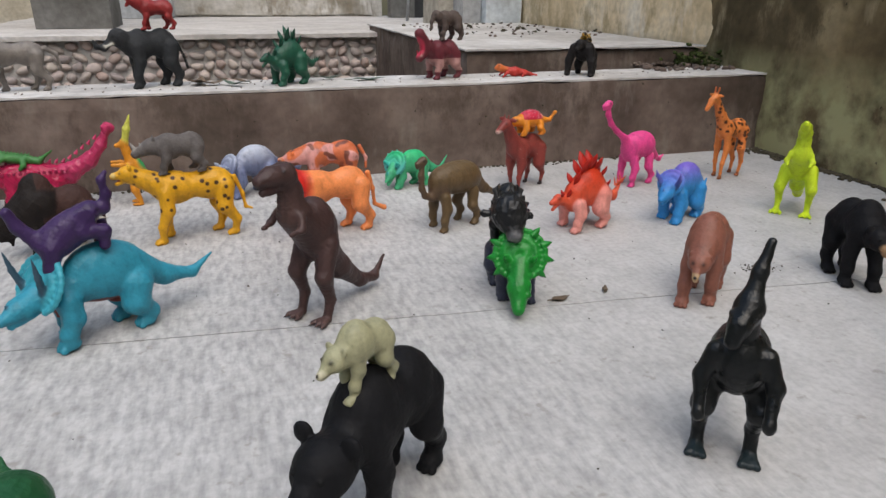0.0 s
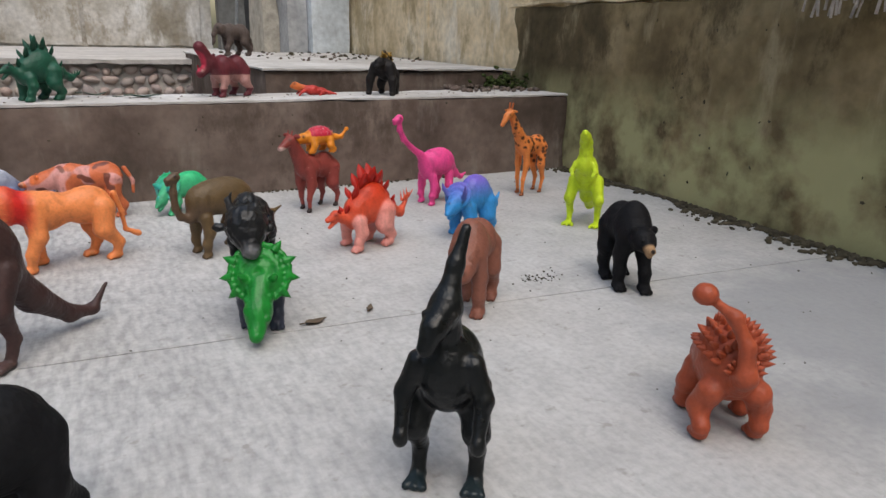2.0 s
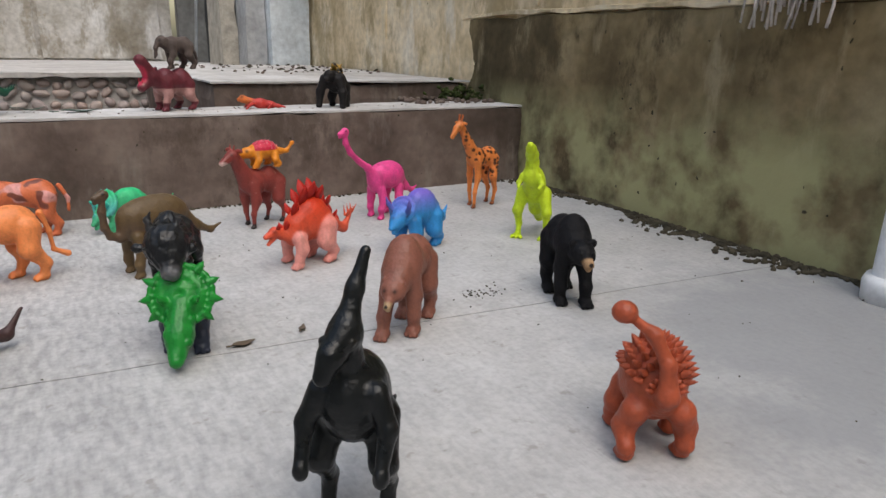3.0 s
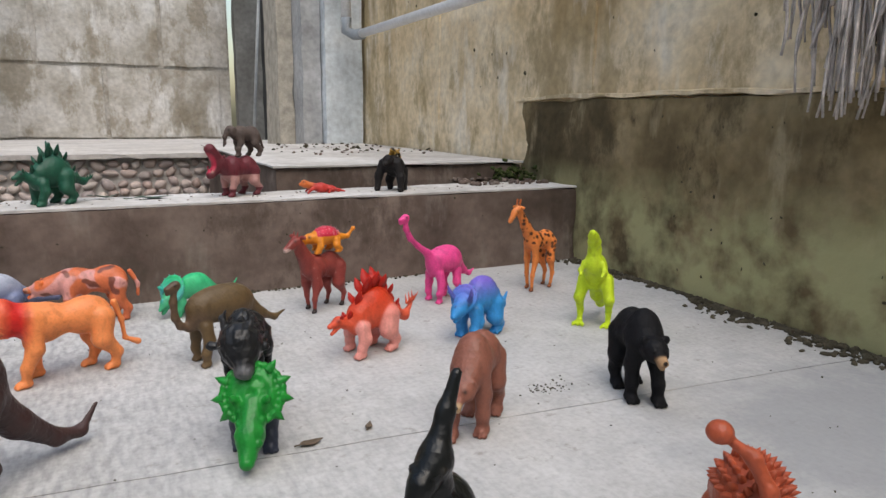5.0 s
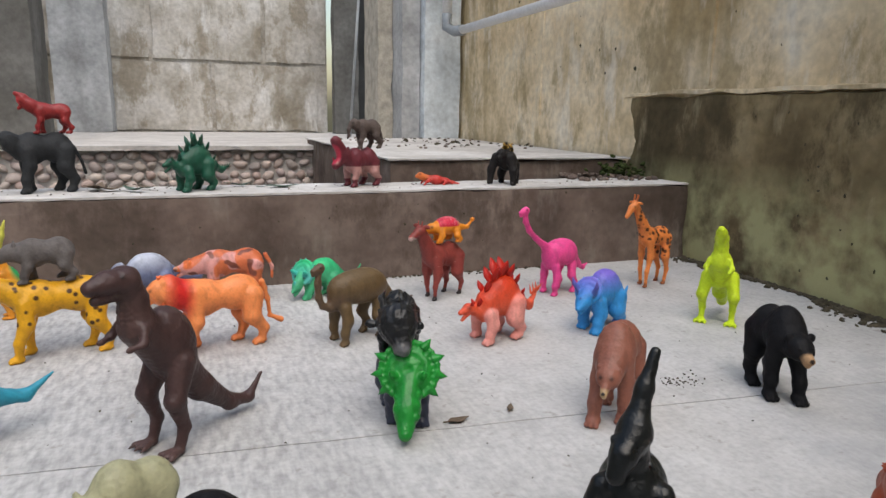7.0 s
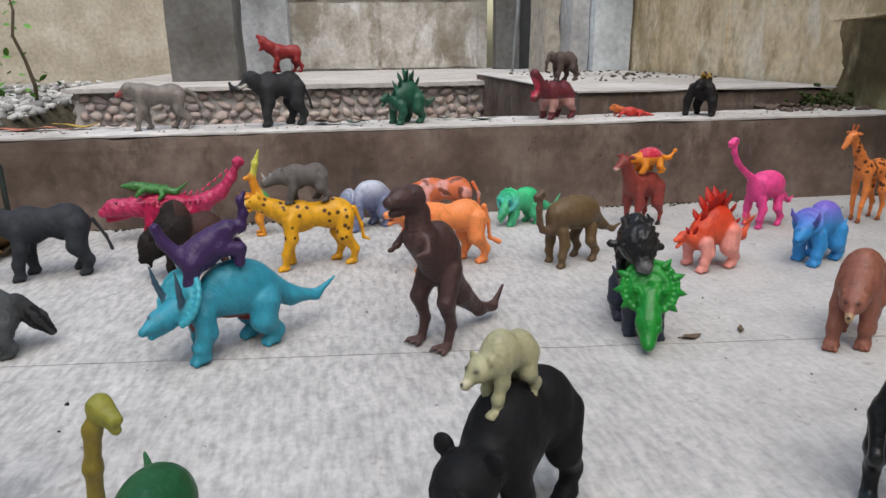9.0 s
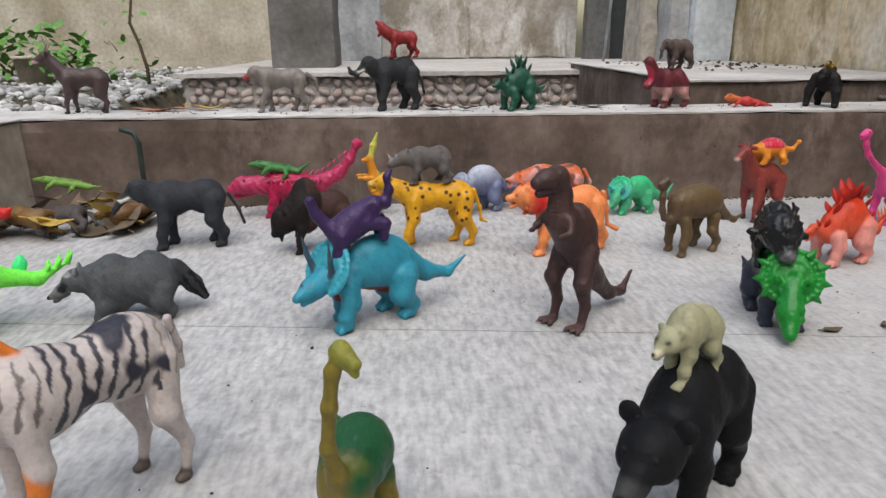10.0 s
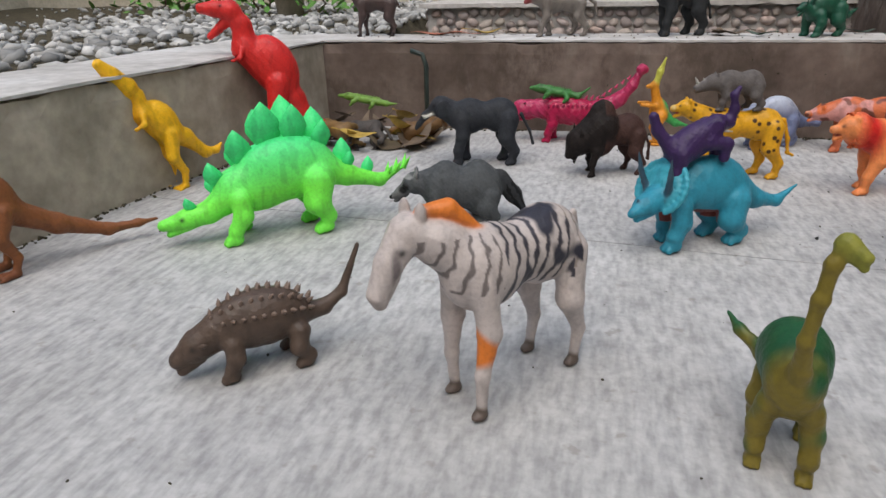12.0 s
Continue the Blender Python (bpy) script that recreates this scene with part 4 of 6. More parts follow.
def cat_head(x, z, c, muzzle, s=1.0, mane=None):
    def fn(F):
        F.ball((x, 0, z), (0.85 * s, 0.78 * s, 0.78 * s), c, 0.4)
        F.limb([(x + 0.5 * s, 0, z - 0.05), (x + 1.25 * s, 0, z - 0.12)], [0.46 * s, 0.34 * s], c, 0.2)
        F.limb([(x + 0.35 * s, 0, z - 0.5 * s), (x + 1.05 * s, 0, z - 0.85 * s)], [0.32 * s, 0.2 * s], c, 0.15)
        F.paint((x + 1.25 * s, 0, z - 0.05), (0.3 * s, 0.4 * s, 0.3 * s), muzzle)
        F.paint((x + 0.95 * s, 0, z - 0.48 * s), (0.5 * s, 0.3 * s, 0.16 * s), (0.25, 0.03, 0.02))
        F.balls((x - 0.15 * s, 0.62 * s, z + 0.68 * s), (0.16 * s, 0.3 * s, 0.28 * s), c, 0.15)
        F.eyes(x + 0.72 * s, 0.42 * s, z + 0.22 * s, 0.1)
        if mane:
            F.ball((x - 0.75 * s, 0, z - 0.25), (0.95 * s, 1.2 * s, 1.45 * s), mane[0], 0.5)
            for i in range(26):
                a, b = random.uniform(0, 2 * math.pi), random.uniform(-1.3, 0.2)
                q = Vector((x + b * s - 0.1, math.cos(a) * 1.0 * s, z - 0.25 + math.sin(a) * 1.25 * s))
                F.spike(tuple(q), (q.x - 0.35, q.y * 1.2, q.z + math.sin(a) * 0.25 - 0.1), 0.24 * s, mane[1 if b < -0.6 else 0])
    return fn


def elephant_head(x, z, c, s=1.0, trunk=None, tusk=None, ear=1.0):
    def fn(F):
        F.ball((x, 0, z), (0.95 * s, 0.85 * s, 1.05 * s), c, 0.5)
        t = trunk or [(x + 0.7 * s, 0, z - 0.2), (x + 1.25 * s, 0, z - 1.3 * s), (x + 1.3 * s, 0, z - 2.6 * s), (x + 1.6 * s, 0, z - 3.3 * s)]
        F.limb(t, [0.5 * s, 0.38 * s, 0.27 * s, 0.2 * s][:len(t)], c, 0.35)
        for q in (1, -1):
            F.ball((x - 0.45 * s, q * 0.95 * s, z - 0.15 * s), (0.75 * s * ear, 0.2 * s, 1.0 * s * ear), c, 0.2, 12)
            if tusk:
                F.limb([(x + 0.75 * s, q * 0.45 * s, z - 0.7 * s), (x + 1.5 * s, q * 0.55 * s, z - 1.0 * s), (x + 1.9 * s, q * 0.5 * s, z - 0.75 * s)], [0.16 * s, 0.13 * s, 0.05], tusk, 0.05)
        F.eyes(x + 0.6 * s, 0.68 * s, z + 0.2 * s, 0.1)
    return fn


# ---- the toys on the yard floor ----
BLACK, INK = (0.009, 0.009, 0.0105), (0.006, 0.007, 0.0075)
BROWN, DKBROWN = (0.12, 0.058, 0.05), (0.05, 0.03, 0.03)
ORANGE, RED = (0.85, 0.19, 0.055), (0.62, 0.025, 0.015)

biped("toy_tyrannosaur", at(-0.018, 0.567, 0, 222, 6), ((0.058, 0.029, 0.027), (0.085, 0.044, 0.038), (0.085, 0.048, 0.044)), 14.9, (2.5, 1.15, 1.3), 0.3, tail=8.6, tail_up=1.9,
      label="dark brown plastic tyrannosaur standing on its tail", material=TOY, rugged=0.07, gap=9, stance=1.45, look_up=-4, folds=6)


def parasaurolophus():
    c = INK
    F = Figure(0.09)
    F.ball((0, 0, 6.9), (2.2, 1.75, 2.35), c, 0.5, -20)
    F.limb([(0.7, 0, 8.2), (1.0, 0, 9.5), (1.2, -0.1, 10.5)], [0.95, 0.6, 0.78], c, 0.4)
    F.limb([(1.2, -0.1, 10.7), (2.1, -0.5, 9.9), (2.6, -0.75, 9.1)], [0.85, 0.62, 0.46], c, 0.25)
    F.limb([(1.0, -0.05, 11.1), (0.4, 0.2, 12.6), (-0.2, 0.55, 14.2)], [0.6, 0.4, 0.25], c, 0.35)
    for y in (0.4, -0.95):
        F.ball((1.85, y, 10.5), 0.2, (0.02, 0.018, 0.015), 0.1)
    for s in (1, -1):
        F.limb([(1.2, s * 1.35, 7.7), (1.7, s * 2.0, 6.2), (2.6, s * 1.9, 4.7)], [0.62, 0.46, 0.34], c, 0.3)
        F.ball((2.8, s * 1.9, 4.3), (0.42, 0.4, 0.5), c, 0.2)
        F.limb([(-0.3, s * 1.2, 5.7), (0.9, s * 1.6, 3.8), (-0.5, s * 1.55, 1.9), (0.0, s * 1.55, 0.4)], [1.0, 0.68, 0.42, 0.42], c, 0.35)
        for q in (-0.45, 0, 0.45):
            F.limb([(0.0, s * 1.55, 0.35), (1.05, s * 1.55 + q, 0.22)], [0.36, 0.24], (0.014, 0.024, 0.028), 0.18)
    F.limb([(-1.2, 0, 5.8), (-3.4, 0, 4.0), (-6.0, 0, 2.6), (-8.4, 0.2, 2.2)], [1.25, 0.8, 0.42, 0.14], c, 0.5)
    F.build("toy_parasaurolophus", at(0.206, 0.312, 0, 232), TOY_GLOSS, "glossy black plastic crested dinosaur on two legs", rough=0.04)


parasaurolophus()

biped("toy_tyrannosaur", at(0.612, 0.697, 0, 222), ((0.62, 0.80, 0.025), (0.60, 0.78, 0.03), (0.62, 0.80, 0.025)), 12.6, (1.5, 0.8, 0.95), 0.2, tail=6.5, jaw=False, look_up=42, stance=1.75,
      label="neon yellow plastic dinosaur with its head raised", material=TOY, rugged=0.04)

biped("toy_tyrannosaur", at(-0.762, 0.672, 0.0, 246, -8), ((0.92, 0.50, 0.014), (0.90, 0.42, 0.016), (0.92, 0.50, 0.016)), 14.3, (2.1, 1.2, 1.4), 0.0, tail=6.0, look_up=55, gap=40, tail_drop=1.1,
      label="yellow orange plastic dinosaur leaning on the kerb", material=TOY, rugged=0.05)

biped("toy_tyrannosaur", at(-0.706, 0.842, 0.0, 206, -2), ((0.66, 0.025, 0.022), (0.62, 0.02, 0.02), (0.66, 0.025, 0.022)), 21.6, (3.5, 1.5, 1.6), 0.1, tail=5.2, look_up=10, gap=48, tail_drop=1.0, stance=2.0,
      label="bright red plastic dinosaur with gaping jaws leaning on the kerb", material=TOY, rugged=0.07)

biped("toy_allosaur", at(-0.752, 0.416, 0, 240), ((0.24, 0.085, 0.03), (0.3, 0.12, 0.05), (0.2, 0.07, 0.03)), 12.0, (1.8, 0.9, 0.9), 0.4, tail=11.5, tail_up=0.0, tail_drop=0.8,
      label="rust brown plastic dinosaur with a long tail", material=TOY)


def bear(name, place, c, H, L, muzzle, label, material=TOY_MATTE, s=1.0, stride=(0.6, -0.6, -0.4, 0.5), head_z=None, drop=0.3, unit=0.01, bulk=1.0):
    hz = head_z or H * 0.62
    return beast(name, place, c, L, H, label, depth=0.27, legs=(0.105 * H, 0.085 * H, 0.08 * H), w=H * 0.135, head=bear_head(L * 0.72, hz, c, muzzle, s, drop), neck=([(L * 0.38, 0, H * 0.72), (L * 0.66, 0, hz)], [H * 0.19, H * 0.13]),
                 stride=stride, toe=0.4, material=material, chest=1.02 * bulk, rump=1.05 * bulk, tail=([(-L * 0.55, 0, H * 0.7), (-L * 0.62, 0, H * 0.6)], [0.3, 0.15]), hump=0.25, unit=unit)


bear("toy_bear", scaled(at(-0.004, 0.334, 0, 227), 1.08), BLACK, 7.9, 7.0, (0.05, 0.05, 0.05), "large matte black plastic bear with its head lowered", s=1.5, stride=(-0.2, 2.2, -0.6, 0.5), head_z=5.5, drop=0.9)
bear("toy_bear", scaled(at(-0.015, 0.322, 0.0815, 214), 0.86), (0.34, 0.33, 0.20), 4.2, 3.2, (0.5, 0.47, 0.33), "small cream plastic bear standing on the black bear", material=TOY, s=0.72, stride=(0.3, -0.2, -0.2, 0.2), head_z=2.9)
bear("toy_bear", scaled(at(0.342, 0.518, 0, 224), 0.91), (0.26, 0.098, 0.066), 8.6, 6.2, (0.45, 0.30, 0.16), "brown plastic bear walking with its head low", material=TOY, s=0.92, stride=(-0.3, 1.5, -0.5, 0.5), head_z=5.0, drop=0.75, bulk=0.86)
bear("toy_bear", at(0.509, 0.511, 0, 250), BLACK, 8.0, 5.6, (0.42, 0.26, 0.14), "matte black plastic bear with a tan muzzle", s=1.12, stride=(0.8, -0.2, -0.5, 0.4), head_z=5.6, bulk=0.94)


def giraffe():
    c, dk = (0.80, 0.245, 0.06), (0.10, 0.035, 0.015)

    def head(F):
        F.limb([(5.0, 0, 12.6), (5.7, 0, 12.1), (6.7, 0, 10.9)], [0.55, 0.5, 0.3], c, 0.25)
        F.balls((4.9, 0.75, 12.8), (0.18, 0.5, 0.22), c, 0.12)
        F.pair([(5.1, 0.25, 13.0), (4.9, 0.3, 13.9)], [0.14, 0.16], (0.5, 0.13, 0.04), 0.08)
        F.eyes(5.7, 0.45, 12.3, 0.12)
        F.limb([(4.6, 0, 12.4), (1.9, 0, 8.6)], [0.2, 0.2], (0.35, 0.1, 0.03), 0.15)
    beast("toy_giraffe", at(0.655, 0.882, 0, 195), c, 5.2, 8.9, "orange plastic giraffe with dark spots", legs=(0.55, 0.34, 0.28), depth=0.17, head=head,
          neck=([(1.8, 0, 7.6), (3.3, 0, 9.9), (5.0, 0, 12.5)], [1.15, 0.72, 0.5]), tail=([(-2.9, 0, 8.0), (-3.4, 0, 6.0), (-3.5, 0, 4.6)], [0.2, 0.12, 0.2]), hoof=(0.3, 0.09, 0.03),
          patterns=[spots(dk, 1.3, 0.42, lambda p: p[2] > 4.6 and p[0] < 4.6 and not (p[0] > 1.4 and p[1] > -9 and p[2] < 7.2))], stride=(0.7, -0.5, 0.3, -0.4))


giraffe()

sauropod("toy_sauropod", at(0.492, 0.882, 0, 200), (0.85, 0.075, 0.30), (0.85, 0.075, 0.30), 5.6, 7.9, [(3.2, 0, 7.2), (5.0, 0, 8.4), (6.4, 0, 9.6), (7.2, 0, 11.0), (7.4, 0, 12.4)], label="hot pink plastic long-necked dinosaur", tailz=3.0, neck_r=0.78, leg_r=0.62)
sauropod("toy_sauropod", at(0.172, 0.770, 0, 205), (0.125, 0.080, 0.036), (0.115, 0.072, 0.042), 7.2, 8.1, [(3.4, 0, 4.3), (4.4, 0, 4.6), (4.9, 0, 5.6), (5.0, 0, 7.2), (4.8, 0, 8.8)], label="olive brown plastic long-necked dinosaur", tailz=3.0, leg_r=0.68, neck_r=0.72)
sauropod("toy_sauropod", at(-0.180, 0.302, 0, 259), (0.17, 0.145, 0.022), (0.19, 0.145, 0.02), 5.0, 7.1, [(2.5, 0, 6.2), (3.1, -0.1, 8.0), (3.2, 0.1, 10.0), (3.1, 0.3, 11.6), (3.0, 0.7, 12.4)], back=(0.010, 0.085, 0.028), label="green and yellow plastic long-necked dinosaur", tailz=4.0, head_col=(0.23, 0.23, 0.035), leg_r=0.6, tail_side=-2.4, head_dir=(0.4, 0.8, -0.45), neck_r=0.72)

horned("toy_triceratops", at(-0.192, 0.590, 0, 210), (0.03, 0.27, 0.38), 12.0, 7.9, 2.35, 3.4, (0.045, 0.09, 0.13), "turquoise plastic triceratops with dark horns", belly=(0.20, 0.045, 0.035), frill_col=(0.05, 0.36, 0.46), spikes=13, points=0.22, turn=18, head_z=4.7, tail_up=1.3, tail=0.78)
horned("toy_triceratops", at(0.168, 0.574, 0, 262), (0.03, 0.036, 0.06), 10.4, 6.6, 2.25, 0.8, (0.02, 0.30, 0.04), "green and black plastic spiky triceratops with its snout down", belly=None, frill_col=(0.013, 0.24, 0.03), top=(0.013, 0.24, 0.03), spikes=9, spike_r=0.46, points=0.75, turn=-14, head_z=4.2, nose_drop=2.3, material=TOY_GLOSS, head_col=(0.012, 0.21, 0.028), snout=0.12, knobs=12)
horned("toy_triceratops", at(0.458, 0.722, 0, 205), (0.035, 0.27, 0.64), 8.6, 7.2, 1.45, 1.7, (0.05, 0.15, 0.4), "blue and violet plastic triceratops", top=(0.20, 0.14, 0.62), spikes=9, points=0.3, turn=8, head_z=4.6, nose_drop=0.3, tail_up=1.4, tail=0.6)
horned("toy_triceratops", at(0.163, 0.955, 0, 192), (0.06, 0.42, 0.20), 7.4, 5.4, 1.6, 0.7, (0.05, 0.40, 0.42), "small teal and green plastic triceratops", top=(0.03, 0.52, 0.20), frill_col=(0.10, 0.48, 0.42), spikes=11, points=0.4, turn=30, head_z=3.1, tail_up=1.9, nose_drop=0.8)
horned("toy_triceratops", at(-0.060, 0.978, 0, 208), (0.16, 0.19, 0.32), 10.0, 6.8, 1.7, 0.9, (0.3, 0.33, 0.4), "silver blue plastic horned dinosaur", top=(0.48, 0.52, 0.62), spikes=9, points=0.2, head_z=3.6, tail_up=3.0, tail=0.95, material=TOY_GLOSS)

plated("toy_stegosaur", at(0.326, 0.726, 0, 196), (0.72, 0.11, 0.05), (0.80, 0.32, 0.27), 9.0, 7.4, (0.46, 0.016, 0.008), "orange red plastic stegosaur with dark red plates", big=2.5, tail_up=1.7, spray=(0.68, 0.045, 0.012), slim=0.62, head_low=3.9, hs=0.7, count=8, splay=0.5, lower=0.3, spike_len=0.12)
plated("toy_stegosaur", at(-0.566, 0.552, 0, 216), (0.20, 0.90, 0.08), (0.20, 0.90, 0.08), 18.2, 9.3, (0.07, 0.82, 0.26), "large neon green plastic stegosaur with leaf shaped plates", big=3.9, tail_up=1.0, spray=(0.08, 0.84, 0.28), slim=0.82, head_low=2.3, count=7, splay=0.22, spike_len=0.07, stride=(1.0, -0.3, -0.3, 0.25))

armoured("toy_ankylosaur", at(0.388, 0.288, 0, 57), (0.40, 0.08, 0.034), 8.6, 7.0, "rust orange plastic ankylosaur with a ball tail", club=0.72, spike=0.6, rows=9, per=9, head_drop=0.5, tail_path=[(-3.0, 0, 4.8), (-2.8, 0.1, 6.6), (-2.3, 0.9, 8.2), (-2.0, 2.6, 9.4)], wide=0.8)
armoured("toy_ankylosaur", scaled(at(-0.472, 0.328, 0, 217), 0.93), (0.092, 0.062, 0.046), 11.6, 5.6, "grey brown plastic armoured dinosaur with ridges of bumps", spike=0.42, spike_col=(0.20, 0.14, 0.11), tail_tip=(-6.9, -0.2, 7.4), rows=5, per=11, head_drop=0.7, cheek=0.5, wide=0.85)


def lion():
    c = (0.85, 0.27, 0.085)
    beast("toy_lion", at(0.030, 0.787, 0, 197), c, 8.2, 7.7, "orange plastic lion with a red mane patch", legs=(0.92, 0.62, 0.52), depth=0.255, head=cat_head(6.1, 7.0, c, (0.8, 0.3, 0.12), 1.3, ((0.80, 0.19, 0.07), (0.66, 0.03, 0.02))),
          neck=([(3.2, 0, 6.2), (5.8, 0, 7.0)], [1.7, 1.3]), tail=([(-4.6, 0, 6.6), (-5.2, 0, 4.6), (-5.4, 0, 2.6), (-6.6, 0.2, 2.0)], [0.32, 0.24, 0.2, 0.34]), stride=(1.0, -0.6, -0.8, 0.7), toe=0.5,
          extras=lambda F: F.paint((4.3, 0, 6.5), (1.35, 2.6, 2.6), (0.62, 0.02, 0.015), 0.7))


def tiger():
    c = (0.62, 0.155, 0.06)
    beast("toy_tiger", at(0.052, 0.970, 0, 184), c, 7.4, 7.0, "worn orange plastic tiger with scraped pink paint", legs=(0.82, 0.56, 0.48), depth=0.26, head=cat_head(5.6, 4.9, (0.75, 0.17, 0.04), (0.6, 0.3, 0.2), 1.15),
          neck=([(2.8, 0, 5.4), (5.0, 0, 5.0)], [1.5, 1.1]), tail=([(-4.2, 0, 6.0), (-5.0, 0.4, 4.4), (-4.9, 0.6, 3.0)], [0.3, 0.22, 0.2]),
          patterns=[blotches((0.66, 0.30, 0.27), 0.55, 0.08, lambda p: p[2] > 3.5), blotches((0.2, 0.06, 0.04), 0.9, 0.28, lambda p: p[2] > 3, seed=4.0)], stride=(0.6, -0.4, -0.5, 0.4))


def cheetah():
    c = (0.72, 0.36, 0.012)
    beast("toy_cheetah", at(-0.124, 0.815, 0, 192), c, 8.6, 8.0, "yellow plastic cheetah with dark spots", legs=(0.86, 0.56, 0.48), depth=0.235, head=cat_head(6.5, 8.2, c, (0.75, 0.55, 0.2), 1.15),
          neck=([(3.6, 0, 6.7), (6.2, 0, 8.0)], [1.35, 0.95]), tail=([(-4.6, 0, 6.6), (-5.4, 0, 4.4), (-5.6, 0, 2.8), (-6.3, 0, 2.5)], [0.28, 0.22, 0.18, 0.16]), stride=(0.9, -0.2, -0.7, 0.6), toe=0.45,
          patterns=[spots((0.07, 0.03, 0.01), 1.05, 0.30, lambda p: p[2] > 2.6)])


lion(), tiger(), cheetah()


def deer(name, place, c, H, L, label, antler=None, unit=0.01, head_y=0.0, belly=None, head_up=1.0):
    def head(F):
        x, z = L * 0.78, H * 1.28 * head_up
        F.limb([(x, head_y * 0.5, z), (x + 1.7, head_y, z - 0.85)], [0.72, 0.36], c, 0.25)
        for s in (1, -1):
            F.ball((x - 0.35, s * 0.95 + head_y * 0.4, z + 0.55), (0.22, 0.62, 0.3), c, 0.12)
        F.paint((x + 1.5, head_y, z - 0.9), (0.6, 0.5, 0.35), (0.7, 0.5, 0.45))
        F.eyes(x + 0.5, 0.48, z + 0.1, 0.12)
        for s in (1, -1):
            if antler == "tall":
                F.limb([(x - 0.1, s * 0.35, z + 0.6), (x - 0.6, s * 0.7, z + 1.7), (x - 0.2, s * 0.95, z + 3.0)], [0.2, 0.16, 0.08], (0.3, 0.25, 0.2), 0.08)
                F.limb([(x - 0.55, s * 0.7, z + 1.6), (x + 0.35, s * 0.8, z + 2.3)], [0.14, 0.06], (0.3, 0.25, 0.2), 0.05)
            else:
                F.limb([(x + 0.1, s * 0.3, z + 0.5), (x - 0.1, s * 0.4, z + 1.3)], [0.18, 0.08], c, 0.08)
    pats = [spots((0.55, 0.3, 0.25), 1.7, 0.14, lambda p: p[2] > H * 0.6 and p[0] < L * 0.5)] if belly else []
    beast(name, place, c, L, H, label, legs=(0.78, 0.36, 0.28), depth=0.235, head=head, neck=([(L * 0.4, 0, H * 0.8), (L * 0.74, 0, H * 1.25 * head_up)], [1.25, 0.72]), hoof=(0.03, 0.02, 0.02), tail=([(-L * 0.5, 0, H * 0.85), (-L * 0.6, 0, H * 0.65)], [0.25, 0.15]), stride=(0.5, -0.5, -0.3, 0.4), patterns=pats, unit=unit)


deer("toy_deer", at(0.326, 0.912, 0, 208), (0.27, 0.05, 0.04), 7.6, 5.8, "reddish brown plastic deer with small horns", belly=True)
armoured("toy_ankylosaur", at(0.332, 0.913, 0.0765, 186), (0.80, 0.27, 0.02), 6.4, 3.5, "small orange plastic ankylosaur with a red back on the deer", back=(0.62, 0.02, 0.06), spike=0.14, spike_col=(0.75, 0.25, 0.3), tail_tip=(-4.0, 0.0, 2.9), rows=7, per=8, head_drop=-0.4, club=0.3, dots=(0.8, 0.4, 0.45))


def zebra():
    c, blk, ora = (0.53, 0.465, 0.44), (0.045, 0.042, 0.055), (0.72, 0.20, 0.03)

    def head(F):
        F.limb([(6.0, -1.9, 10.5), (7.1, -2.0, 9.1), (7.9, -2.0, 7.7)], [1.02, 0.74, 0.58], c, 0.25)
        F.limb([(7.0, -2.0, 8.4), (7.8, -2.0, 7.2)], [0.5, 0.42], c, 0.1)
        for s in (1, -1):
            F.ball((5.6, -1.8 + s * 0.62, 11.5), (0.28, 0.34, 0.7), c, 0.1)
            F.ball((6.9, -1.95 + s * 0.75, 9.9), 0.16, (0.01, 0.01, 0.01), 0.05)
        F.paint((8.6, -2.0, 7.1), (0.9, 0.9, 0.55), (0.42, 0.36, 0.33))
        F.limb([(5.3, -1.5, 11.6), (4.1, -0.8, 11.6), (2.7, 0, 10.4)], [0.34, 0.55, 0.22], ora, 0.12)
        F.limb([(5.2, -1.4, 10.7), (4.1, -0.8, 10.6), (2.8, 0, 9.6)], [0.34, 0.42, 0.25], ora, 0.12)
        for s in (1, -1):
            F.paint((7.2, -2.0 + s * 0.8, 9.0), (0.25, 0.3, 1.0), (0.2, 0.17, 0.17), 0.8)
    beast("toy_zebra", at(-0.319, 0.340, 0, 236), c, 9.6, 10.5, "worn white plastic zebra with black stripes and an orange mane", legs=(0.74, 0.43, 0.37), depth=0.225, head=head,
          neck=([(3.2, -0.1, 8.7), (4.6, -0.9, 9.9), (5.8, -1.8, 10.6)], [1.6, 1.25, 0.95]), hoof=(0.12, 0.09, 0.075), tail=([(-5.2, 0, 9.3), (-5.7, 0, 7.6), (-5.7, 0, 6.2)], [0.26, 0.2, 0.24]), stride=(0.5, -0.3, -0.4, 0.3), toe=0.35,
          patterns=[stripes(blk, 0.85, 0.42, lambda p: p[2] > 6.5 and -3.0 < p[0] < 2.4 and p[2] < 10.6), stripes((0.30, 0.25, 0.22), 0.9, 0.3, lambda p: p[2] > 7.0 and p[0] <= -3.0), stripes((0.16, 0.135, 0.13), 0.7, 0.34, lambda p: p[2] > 7.5 and p[0] >= 2.6 and p[0] < 6.2 and p[2] < 10.4), blotches((0.03, 0.03, 0.045), 0.55, 0.10, lambda p: p[2] > 7.2 and -3.6 < p[0] < 1.0)],
          extras=lambda F: (F.paint((3.6, 1.2, 4.3), (1.0, 1.0, 1.3), ora, 0.25), F.paint((-4.2, 1.2, 5.2), (0.8, 1.0, 1.0), ora, 0.4)))


zebra()


